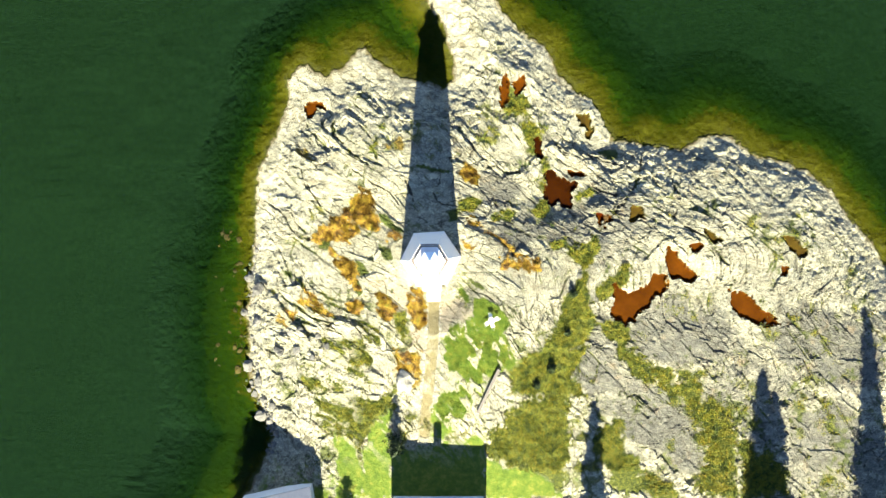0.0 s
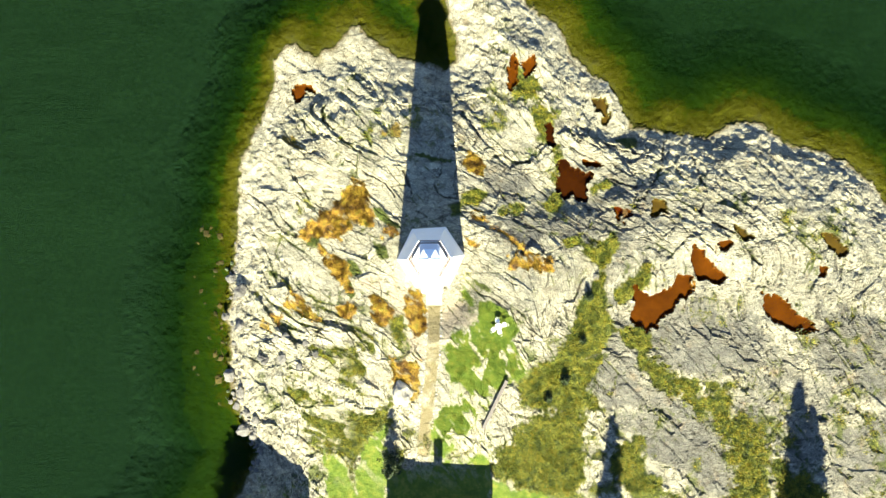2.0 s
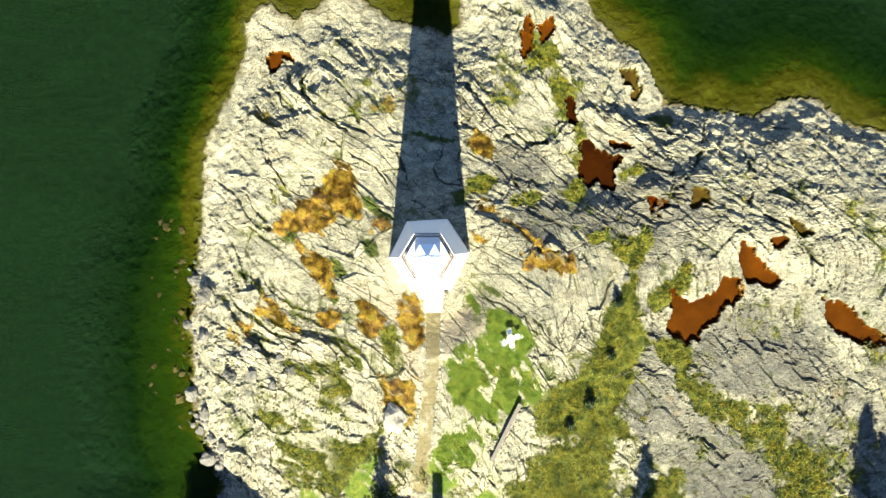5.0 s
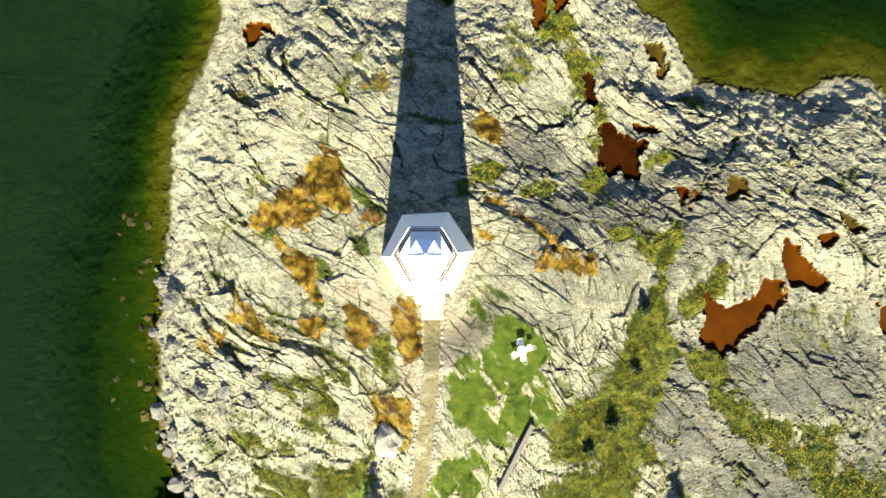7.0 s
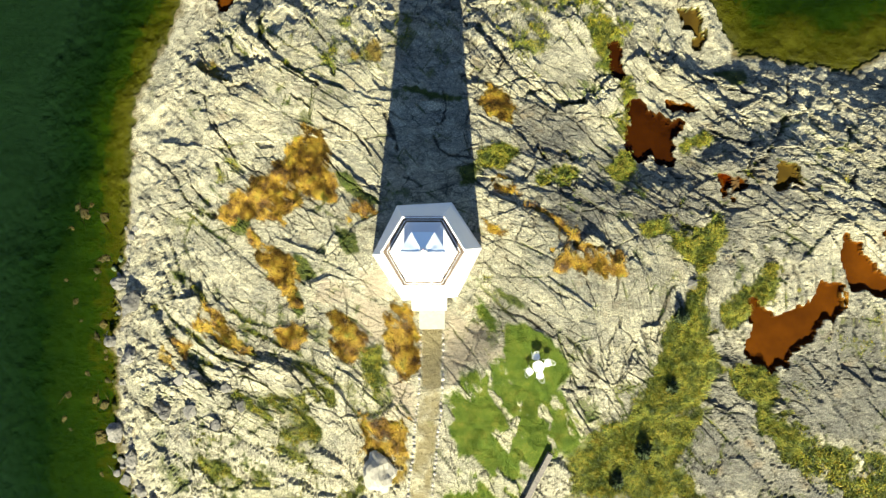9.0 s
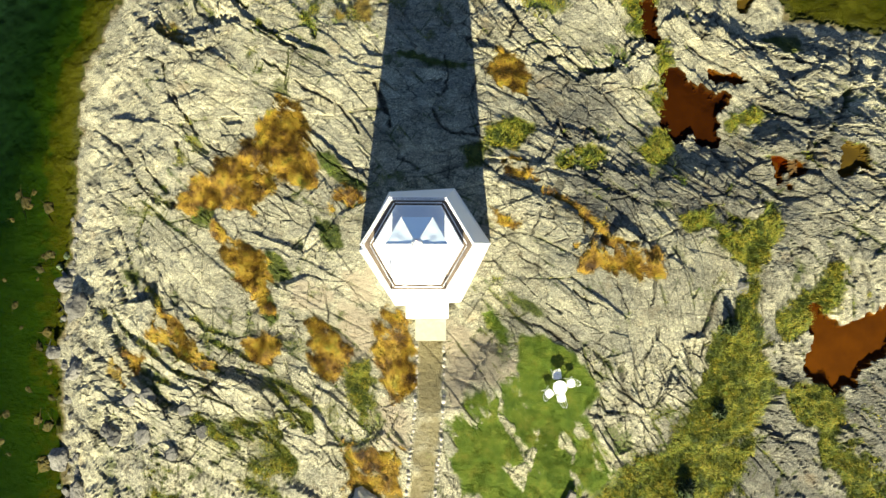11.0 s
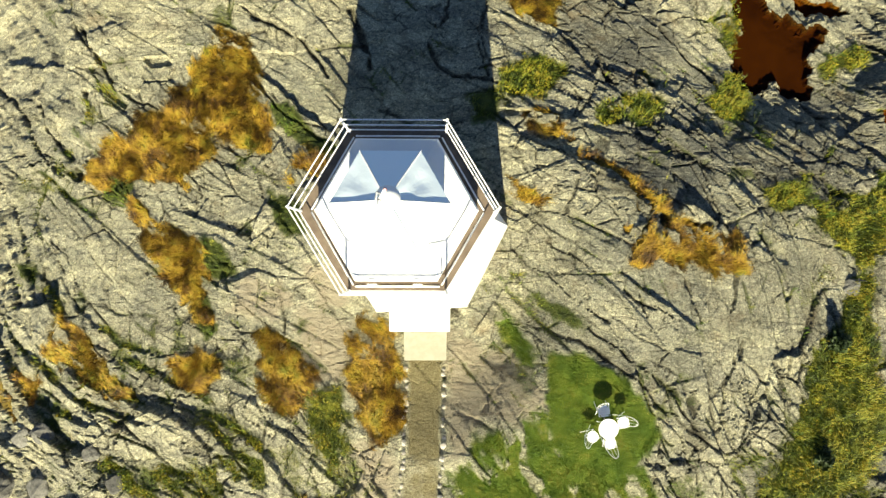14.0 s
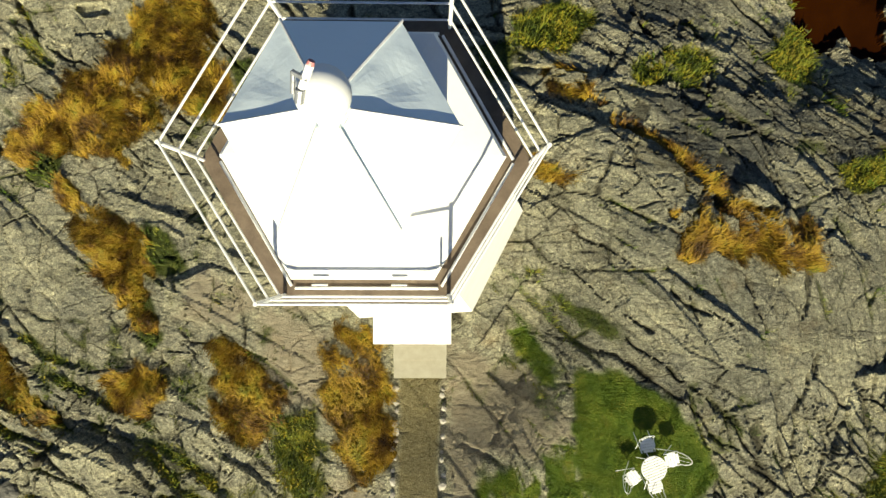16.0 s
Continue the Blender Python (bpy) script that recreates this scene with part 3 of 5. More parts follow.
JOINTS.append((0.05, 0.18, [(11, -1.2), (11.4, -2.8), (11.2, -4)]))
JOINTS.append((0.06, 0.2, [(9.4, -2.8), (10, -4.4)]))
JOINTS.append((0.06, 0.2, [(11.6, -4.9), (10.9, -6.8), (10.8, -7.9)]))
JOINTS.append((0.08, 0.22, [(5.7, -4.6), (6.9, -5.3), (8.8, -6.9), (9.8, -8.4)]))
JOINTS.append((0.06, 0.2, [(3.7, -4.5), (5.4, -5.1), (7.5, -6.4), (8.5, -7.7)]))
JOINTS.append((0.07, 0.2, [(3.1, -1.6), (5, -3.3), (6.4, -4.3)]))
JOINTS.append((0.05, 0.18, [(4.3, -1.3), (6, -2.6)]))
JOINTS.append((0.12, 0.35, [(9.3, 7.7), (10.4, 6.5), (11.8, 5.3)]))
JOINTS.append((0.16, 0.4, [(19, 11.3), (20.6, 10.6), (23.2, 9.7)]))
JOINTS.append((0.1, 0.3, [(18.9, 7.5), (19.9, 6.7), (21.7, 6.3)]))
JOINTS.append((0.16, 0.4, [(21.7, 6.5), (21, 4.1), (19.4, 2.3)]))
JOINTS.append((0.09, 0.28, [(13.4, 11.9), (15.5, 10.1), (17.3, 9.3)]))
JOINTS_TOO = []
JOINTS_TOO.append((0.06, 0.2, [(0.6, -5.3), (1.7, -6.7), (2.7, -7.8)]))
JOINTS_TOO.append((0.06, 0.2, [(3.2, -5.3), (2.5, -6.8), (2.1, -7.9)]))
JOINTS_TOO.append((0.05, 0.16, [(0.9, -7.9), (2.7, -8.5)]))
JOINTS_TOO.append((0.22, 0.4, [(-3.3, 7.9), (-2.9, 6.9), (-2.4, 5.7)]))
JOINTS_TOO.append((0.08, 0.25, [(-0.2, 6.8), (0.3, 5.6), (0.9, 5.1), (2.6, 4.9)]))
JOINTS_TOO.append((0.06, 0.2, [(0.6, 9.5), (0.7, 8.1), (0, 6.9)]))
JOINTS_TOO.append((0.06, 0.2, [(-2.1, 3.9), (-1.3, 3.5), (-0.9, 3.1)]))
JOINTS_TOO.append((0.06, 0.2, [(2.3, 8.7), (1.8, 6.5), (2.3, 5.1)]))
JOINTS_TOO.append((0.35, 0.5, [(-12.2, 15.5), (-12.1, 13.7), (-10.8, 12.6)]))
JOINTS_TOO.append((0.2, 0.4, [(-10.3, 11.7), (-9, 10.8), (-7.8, 10)]))
JOINTS_TOO.append((0.2, 0.4, [(-16.5, 11.8), (-15.5, 11.1), (-14.2, 10.6)]))
JOINTS_TOO.append((0.12, 0.3, [(-8.9, 15), (-6.8, 12.4)]))
JOINTS_TOO.append((0.18, 0.4, [(-7.5, 12.2), (-6.7, 10.9)]))
JOINTS_TOO.append((0.1, 0.3, [(2.1, 14.8), (3.8, 13.4), (5, 11.4)]))
JOINTS_TOO.append((0.1, 0.3, [(4.1, 10.8), (6.2, 13.8)]))
JOINTS_TOO.append((0.25, 0.5, [(6.2, 9.5), (7.2, 9.8), (8.7, 8.8), (10, 9.1)]))
JOINTS_TOO.append((0.12, 0.35, [(14.9, 13.8), (16.3, 12.8)]))
JOINTS_TOO.append((0.08, 0.28, [(8.8, 14.7), (10.4, 12.5), (11.2, 11)]))
JOINTS_TOO.append((0.25, 0.5, [(16.5, 0.8), (17.4, 0.6)]))
JOINTS_TOO.append((0.5, 0.6, [(6.7, 5.7), (7.4, 4.8)]))
JOINTS_TOO.append((0.3, 0.5, [(8.6, 5.6), (9, 4.9)]))
JOINTS_TOO.append((0.45, 0.6, [(8.9, -0.5), (10.4, -0.8)]))
JOINTS_TOO.append((0.15, 0.4, [(28.4, 10.3), (29.1, 6.7), (28.3, 3.2)]))
JOINTS_TOO.append((0.15, 0.4, [(25.9, 12.2), (24.1, 7.4), (19.8, 2.6)]))
JOINTS_TOO.append((0.15, 0.4, [(29.5, 2.6), (31.9, 1.2), (34.3, -2.1)]))
# beds that stand proud to the south of a line: length of their back, height, course
BEDS = []
BEDS.append((1.2, 0.3, [(-20, -4.6), (-18.2, -6.7), (-16.2, -8.6), (-12.9, -8.9)]))
BEDS.append((1.1, 0.28, [(-17.1, -2.6), (-15.2, -4.8), (-13.6, -7), (-11.7, -8), (-9.9, -8.5)]))
BEDS.append((1, 0.3, [(-15.2, -6.6), (-13, -7.5), (-10.6, -8.2), (-8.8, -8.7), (-7.1, -10), (-6.3, -11.1)]))
BEDS.append((0.8, 0.24, [(-17.4, -6.1), (-15.3, -7.4), (-13, -8.4), (-10.8, -8.6)]))
BEDS.append((1, 0.3, [(-11.2, -10.5), (-9.3, -10.9), (-7.9, -12.2), (-7.4, -13.4)]))
BEDS.append((0.9, 0.22, [(-12.7, -6.1), (-10.8, -6.9), (-9.5, -7.2), (-8.3, -8.2)]))
BEDS.append((1.1, 0.28, [(-9.9, -8), (-7.7, -8.7), (-6, -10), (-4.9, -11.8)]))
BEDS.append((0.9, 0.2, [(-14.9, -4), (-12.6, -5.6), (-10.6, -6.1)]))
BEDS.append((1, 0.34, [(-18.5, -6.5), (-16.6, -8.6), (-14.5, -9.9)]))
BEDS.append((1.2, 0.4, [(-17.8, -9.8), (-15.8, -9.4), (-14.1, -10), (-13.3, -10.3)]))
BEDS.append((1.6, 0.3, [(4.8, 7.5), (6.5, 5.4), (9.2, 5.2)]))
BEDS.append((1.8, 0.3, [(6.6, 3.3), (9.1, 3.2), (12, 2.7)]))
BEDS.append((1.2, 0.26, [(5.5, 1.9), (7.2, 0.8), (8.6, -0.4)]))
BEDS.append((1.4, 0.3, [(-8.2, 6.5), (-5.9, 4.4), (-3.5, 2.5)]))
BEDS.append((1.2, 0.3, [(-2, 9.3), (0.6, 8.7), (2.3, 7.8)]))
BEDS.append((1.6, 0.4, [(8.8, -0.5), (10, -0), (11.7, -1)]))
BEDS.append((1.6, 0.35, [(-20.8, 14.9), (-17.6, 12.3), (-13.4, 10.2)]))
BEDS.append((1.8, 0.35, [(-12.5, 13.6), (-9.5, 10.9), (-5.6, 9.6)]))
BEDS.append((1.6, 0.4, [(6, 9.5), (7.9, 8.2), (11.1, 9.5)]))
BEDS.append((1.4, 0.3, [(2.3, 14.8), (4.9, 11.3), (6.8, 9.8)]))
BEDS.append((1.6, 0.4, [(10.7, 9.5), (13.6, 12.3), (17, 11.8), (21.5, 11.4)]))
BEDS.append((1.8, 0.4, [(16, 12.1), (19.3, 10.8), (21.7, 6.9)]))
BEDS.append((2.5, 0.5, [(22.4, 11.8), (27.4, 12.4), (32.7, 10.6)]))
BEDS.append((2.5, 0.6, [(39.1, 10.3), (44.1, 9.3), (46.8, 7.5)]))
# lichen-dark ground, broad smooth slabs and shattered ground: x, y, half length, half width, turn in degrees
DARK = [(26, -9.5, 5, 3.2, -20), (29, -21, 6, 5, -40), (46, -26, 7, 8, 0), (46, -12, 8, 5, 0), (30, -11, 6.5, 4, -20), (37, -18, 8, 7, 0), (21, -16, 2.5, 5, 0), (12.5, 2.2, 3.4, 1.6, -20), (20, 3, 5, 4, 0), (7, 6.5, 2, 1.2, -30), (20, -11, 7, 6, 0)]
CALM = [(9.5, -2.2, 4.6, 3.6, -20), (-14, 4, 4, 4, 0), (-13, 10, 5, 4, 0), (24.5, -9.5, 4, 3, 0), (28, -22, 5, 5, 0), (44, -25, 6, 7, 0), (27, 6, 6, 5, 0), (-12, -4, 3, 2.5, 0), (2.5, -6, 1.6, 1.8, 0)]
RUBBLE = [(-14, -8.5, 6, 3.5, -30), (16.5, 3, 3, 3.5, 0), (8.5, -12, 4, 3.5, 0), (6, 13, 5, 7, 0), (34, 3, 9, 5, -20), (-19, -8, 3, 10, 0)]
PATH_LINE = [(-0.18, -5.6), (-0.23, -9.3), (-0.6, -13.5), (-1.1, -17.8), (-1.35, -21.0)]


def value_noise(x, y, seed):
    table = np.random.RandomState(seed).rand(256, 256)
    xi, yi = np.floor(x).astype(int), np.floor(y).astype(int)
    fx, fy = x - xi, y - yi
    fx, fy = fx * fx * (3 - 2 * fx), fy * fy * (3 - 2 * fy)
    a, b = table[xi & 255, yi & 255], table[(xi + 1) & 255, yi & 255]
    c, d = table[xi & 255, (yi + 1) & 255], table[(xi + 1) & 255, (yi + 1) & 255]
    return (a * (1 - fx) + b * fx) * (1 - fy) + (c * (1 - fx) + d * fx) * fy


def fbm(x, y, seed, octaves=4):
    total, amp, size = 0, 0.5, 1.0
    for i in range(octaves):
        total = total + amp * (value_noise(x * size + 17.3 * i, y * size - 9.1 * i, seed + i) - 0.5)
        amp, size = amp / 2, size * 2.03
    return total


def plates(u, v, seed):
    """Broken slabs: nearest and second distance, a chance number per slab, and the place within it."""
    rs = np.random.RandomState(seed)
    px, py, pr = rs.rand(128, 128), rs.rand(128, 128), rs.rand(128, 128)
    ui, vi = np.floor(u).astype(int), np.floor(v).astype(int)
    f1, f2 = np.full(u.shape, 9.0), np.full(u.shape, 9.0)
    num, ou, ov = np.zeros(u.shape), np.zeros(u.shape), np.zeros(u.shape)
    for i in (-1, 0, 1):
        for j in (-1, 0, 1):
            a, b = (ui + i) & 127, (vi + j) & 127
            du, dv = u - (ui + i + px[a, b]), v - (vi + j + py[a, b])
            d = np.sqrt(du * du + dv * dv)
            near = d < f1
            f2 = np.where(near, f1, np.minimum(f2, d))
            num, ou, ov = np.where(near, pr[a, b], num), np.where(near, du, ou), np.where(near, dv, ov)
            f1 = np.where(near, d, f1)
    return f1, f2, num, ou, ov


def shore_distance(x, y):
    pts = SHORE_WEST + SHORE_NORTH + SHORE_EAST
    best, inside = np.full(x.shape, 1e9), np.zeros(x.shape, bool)
    for (ax, ay), (bx, by) in zip(pts, pts[1:] + pts[:1]):
        ex, ey = bx - ax, by - ay
        t = np.clip(((x - ax) * ex + (y - ay) * ey) / (ex * ex + ey * ey), 0, 1)
        best = np.minimum(best, (x - ax - t * ex) ** 2 + (y - ay - t * ey) ** 2)
        if ay != by:
            inside ^= ((ay > y) != (by > y)) & (x < ax + (y - ay) / (by - ay) * ex)
    return np.where(inside, 1, -1) * np.sqrt(best)


def step(x, a, b):
    t = np.clip((x - a) / (b - a), 0, 1)
    return t * t * (3 - 2 * t)


def patch_field(x, y, patches, ragged, grow=1.0):
    """1 inside the patches, fading to 0 over a ragged edge."""
    out = np.zeros(x.shape)
    for cx, cy, a, b, turn in patches:
        near = (np.abs(x - cx) < 2 * (a + b)) & (np.abs(y - cy) < 2 * (a + b))
        c, s = math.cos(radians(turn)), math.sin(radians(turn))
        dx, dy = x[near] - cx, y[near] - cy
        r = np.sqrt(((dx * c + dy * s) / a) ** 2 + ((-dx * s + dy * c) / b) ** 2)
        out[near] = np.maximum(out[near], 1 - step(r + ragged[near], 0.75 * grow, 1.25 * grow))
    return out


def window(pts, pad):
    """The stretch of the grid round some points."""
    xs, ys = [p[0] for p in pts], [p[1] for p in pts]
    i0, i1 = np.searchsorted(GY, [min(ys) - pad, max(ys) + pad])
    j0, j1 = np.searchsorted(GX, [min(xs) - pad, max(xs) + pad])
    return slice(i0, i1), slice(j0, j1)


def outline_field(shapes, ragged, soft=0.15, grow=0.0):
    """1 inside the outlines, fading to 0 over a ragged edge."""
    out = np.zeros(X.shape)
    for pts in shapes:
        w = window(pts, grow + soft + 1.5)
        x, y = X[w], Y[w]
        best, inside = np.full(x.shape, 1e9), np.zeros(x.shape, bool)
        for (ax, ay), (bx, by) in zip(pts, pts[1:] + pts[:1]):
            ex, ey = bx - ax, by - ay
            t = np.clip(((x - ax) * ex + (y - ay) * ey) / max(ex * ex + ey * ey, 1e-6), 0, 1)
            best = np.minimum(best, (x - ax - t * ex) ** 2 + (y - ay - t * ey) ** 2)
            if ay != by:
                inside ^= ((ay > y) != (by > y)) & (x < ax + (y - ay) / (by - ay) * ex)
        d = np.where(inside, -1, 1) * np.sqrt(best)
        out[w] = np.maximum(out[w], 1 - step(d + ragged[w] - grow, -soft, soft))
    return out


def course(pts, x, y):
    """Distance from a line, the side of it, and the distance from its ends."""
    best, side = np.full(x.shape, 1e9), np.zeros(x.shape)
    for (ax, ay), (bx, by) in zip(pts, pts[1:]):
        ex, ey = bx - ax, by - ay
        t = np.clip(((x - ax) * ex + (y - ay) * ey) / max(ex * ex + ey * ey, 1e-6), 0, 1)
        d = (x - ax - t * ex) ** 2 + (y - ay - t * ey) ** 2
        side = np.where(d < best, ex * (y - ay) - ey * (x - ax), side)
        best = np.minimum(best, d)
    ends = np.minimum(np.hypot(x - pts[0][0], y - pts[0][1]), np.hypot(x - pts[-1][0], y - pts[-1][1]))
    return np.sqrt(best), side, ends


def path_distance(x, y):
    best = np.full(x.shape, 1e9)
    for (ax, ay), (bx, by) in zip(PATH_LINE, PATH_LINE[1:]):
        ex, ey = bx - ax, by - ay
        t = np.clip(((x - ax) * ex + (y - ay) * ey) / (ex * ex + ey * ey), 0, 1)
        best = np.minimum(best, np.hypot(x - ax - t * ex, y - ay - t * ey))
    return best


def axis(lo, hi, fine_lo, fine_hi, fine, coarse, far):
    mid = np.arange(fine_lo, fine_hi, fine)
    left, right = np.arange(fine_lo - coarse, lo, -coarse)[::-1], np.arange(fine_hi, hi, coarse)
    tail = np.geomspace(0.6, far, 34)
    return np.concatenate([left[0] - tail[::-1], left, mid, right, right[-1] + tail])


GX = axis(-34, 60, -17, 18, 0.06, 0.15, 4000)
GY = axis(-36, 38, -13, 12, 0.06, 0.15, 4000)
X, Y = np.meshgrid(GX, GY)
RAG = 1.3 * fbm(X * 0.9, Y * 0.9, 40, 5) + 1.0 * fbm(X * 3.1, Y * 3.1, 45, 4)
SHORE = shore_distance(X + 0.9 * fbm(X * 0.5, Y * 0.5, 7) + 0.9 * fbm(X * 1.7, Y * 1.7, 6), Y + 0.9 * fbm(X * 0.5, Y * 0.5, 9) + 0.9 * fbm(X * 1.7, Y * 1.7, 8))
inland = np.clip(SHORE, 0, None)
BASE = WATER_Z + 4.2 * (1 - np.exp(-((inland / 6.2) ** 1.4)))
for kx, ky, ks, kh in KNOLLS:
    BASE = BASE + kh * np.exp(-((X - kx) ** 2 + (Y - ky) ** 2) / (2 * ks * ks)) * step(SHORE, 0, 3)
# the rock is split into blocks; within each the beds keep a straight strike of their own
warp_x, warp_y = 1.2 * fbm(X * 0.3, Y * 0.3, 3), 1.2 * fbm(X * 0.3, Y * 0.3, 5)
k1, k2, block, ku, kv = plates((X + warp_x) / 8.0 + 0.2 * Y / 8.0, (Y + warp_y) / 5.5, 20)
strike = np.radians(-40 + 12 * np.tanh(-(X + 6) / 8) * step(-Y, 0, 8) + (block - 0.5) * 26)
U0 = np.cos(strike) * (X + 0.25 * warp_x) + np.sin(strike) * (Y + 0.25 * warp_y) + 13 * block
V0 = -np.sin(strike) * (X + 0.25 * warp_x) + np.cos(strike) * (Y + 0.25 * warp_y) + 9 * block


def slabs(u, v, seed, wave):
    """Broken beds: rows along the strike, cut across by slanting joints. Chance number, place within the slab, distance to its edges."""
    rs = np.random.RandomState(seed)
    shift, cut, slant = rs.rand(512), 0.6 + 0.9 * rs.rand(512), rs.rand(512) - 0.5
    num = rs.rand(512, 512)
    v = v + 1.5 * (value_noise(v * 0.45, 0 * v, seed + 5) - 0.5) + wave * fbm(u * 0.9, v * 0.6, seed + 1, 4)
    row = np.floor(v).astype(int)
    fv, row = v - row, row & 511
    w = u * cut[row] + 40 * shift[row] + fv * slant[row] * 1.5 + wave * 0.5 * fbm(u * 1.5, v * 1.5, seed + 2, 4)
    col = np.floor(w).astype(int)
    fu, col = w - col, col & 511
    return num[row, col], fu - 0.5, fv - 0.5, np.minimum(fu, 1 - fu) / cut[row], np.minimum(fv, 1 - fv)


n1, u1, v1, du1, dv1 = slabs(U0 / 4.2, V0 / 2.0, 21, 0.18)
n2, u2, v2, du2, dv2 = slabs(U0 / 1.9, V0 / 0.75, 22, 0.16)
n3, u3, v3, du3, dv3 = slabs(U0 / 0.8, V0 / 0.27, 23, 0.25)
n4, u4, v4, du4, dv4 = slabs((U0 * 0.5 - V0 * 0.9) / 1.3, (U0 * 0.9 + V0 * 0.5) / 2.6, 24, 0.2)
broken = step(fbm(X * 0.25, Y * 0.25, 31) + 0.06 * np.sin(X * 0.21), -0.04, 0.18)
ledge = step(-X, 6, 13) * step(-Y, 3, 8) * step(SHORE, 0, 4)
broken = np.clip(broken + 0.6 * ledge, 0, 1)
broken *= 1 - 0.85 * patch_field(X, Y, CALM, 0.5 * RAG)
broken = np.maximum(broken, 0.9 * patch_field(X, Y, RUBBLE, 0.5 * RAG))
sleek = outline_field(SMOOTH, 0.6 * RAG, 0.4)
broken = broken * (1 - 0.9 * sleek)
calm = 1 - broken
# straight-edged plates of two sizes, each stepped and tilted against its neighbours
a1, a2, na, ua, va = plates(U0 / 3.4 + 0.06 * fbm(X * 2, Y * 2, 11, 3), V0 / 1.9 + 0.06 * fbm(X * 2, Y * 2, 12, 3), 41)
b1, b2, nb, ub, vb = plates(U0 / 1.5 + 0.08 * fbm(X * 3, Y * 3, 13, 3), V0 / 0.85 + 0.08 * fbm(X * 3, Y * 3, 14, 3), 42)
ROCK = (na - 0.5) * 0.42 + ua * ((na * 5.3) % 1 - 0.5) * 0.40 + va * (((na * 9.7) % 1) - 0.3) * 0.45
ROCK *= 1 - 0.6 * sleek
ROCK += (0.25 + 0.75 * broken) * (1 - 0.6 * sleek) * ((nb - 0.5) * 0.20 + ub * ((nb * 5.3) % 1 - 0.5) * 0.24 + vb * (((nb * 9.7) % 1) - 0.35) * 0.28)
ROCK += (n1 - 0.5) * 0.14 + v1 * (0.03 + 0.12 * ((n1 * 7.3) % 1)) + u1 * ((n1 * 3.7) % 1 - 0.5) * 0.25 + (block - 0.5) * 0.3
ROCK += (0.12 + 0.88 * broken) * (1 - 0.75 * ledge) * ((n2 - 0.5) * 0.24 + v2 * (0.02 + 0.13 * ((n2 * 5.7) % 1)) + u2 * ((n2 * 9.1) % 1 - 0.5) * 0.12)
ROCK += (0.06 + 0.94 * broken * step(fbm(X * 0.5, Y * 0.5, 38), -0.1, 0.1)) * ((n3 - 0.5) * 0.03 + v3 * (0.02 * ((n3 * 3.1) % 1)))
ROCK += (n4 - 0.5) * 0.10 * calm
# angular fragments where the rock has shattered, faint facets elsewhere
f1, f2, n5, u5, v5 = plates(U0 / 0.9 + 0.12 * fbm(X * 2, Y * 2, 71, 3), V0 / 0.55 + 0.12 * fbm(X * 2, Y * 2, 73, 3), 26)
ROCK += (0.5 + 0.55 * broken) * (1 - 0.75 * sleek) * ((n5 - 0.5) * 0.13 + u5 * ((n5 * 6.1) % 1 - 0.5) * 0.22 + v5 * ((n5 * 11.3) % 1 - 0.5) * 0.25)
f3, f4, n6, u6, v6 = plates(U0 / 0.42 + 0.2 * fbm(X * 2, Y * 2, 75, 3), V0 / 0.26 + 0.2 * fbm(X * 2, Y * 2, 77, 3), 27)
ROCK += (0.2 + 0.8 * step(fbm(X * 0.7, Y * 0.7, 79), -0.05, 0.15)) * (1 - 0.6 * sleek) * ((n6 - 0.5) * 0.07 + u6 * ((n6 * 6.1) % 1 - 0.5) * 0.14 + v6 * ((n6 * 11.3) % 1 - 0.5) * 0.18)
# missing blocks leave sharp pits
ROCK -= 0.40 * (n2 > 0.90) * (1 - ledge) * step(fbm(X * 0.33, Y * 0.33, 37), -0.08, 0.0) + 0.08 * (n3 > 0.95) * broken * broken
jag = 0.05 * fbm(X * 3, Y * 3, 55, 3)
g0 = 1 - step(k2 - k1 + jag * 0.3, 0.0, 0.035)
g0 *= step(fbm(X * 0.45, Y * 0.45, 34), 0.04, 0.14)
g1 = 1 - step(np.minimum(dv1 * 2.0, du1 * 4.2) + jag, 0.0, 0.10)
g2 = 1 - step(np.minimum(dv2 * 0.75, du2 * 1.9) + jag * 0.6, 0.0, 0.06)
g3 = 1 - step(np.minimum(dv3 * 0.27, du3 * 0.8), 0.0, 0.045)
g4 = 1 - step(np.minimum(dv4 * 2.6, du4 * 1.3) + jag * 0.6, 0.0, 0.06)
gate1 = step(fbm(X * 0.5, Y * 0.5, 36), 0.06, 0.15)
gate2, gate3 = step(fbm(X * 0.6, Y * 0.6, 33), 0.02, 0.12), step(fbm(X * 0.8, Y * 0.8, 35), 0.02, 0.12)
gate4 = step(fbm(X * 0.5, Y * 0.5, 39), 0.06, 0.14)
ROCK -= (1 - 0.7 * sleek) * (0.18 * np.maximum(g1 * gate1, g0 * 0.8)) + 0.12 * g2 * gate2 * (1 - 0.7 * ledge) * (0.35 + 0.65 * broken) + 0.03 * g3 * gate3 + 0.13 * g4 * gate4
ROCK += 0.30 * fbm(X * 0.3, Y * 0.3, 50, 3) + 0.06 * fbm(X * 1.6, Y * 1.6, 51, 4) + 0.025 * fbm(U0 * 1.2, V0 * 6, 52, 4) + 0.05 * fbm(X * 6, Y * 6, 54, 2)
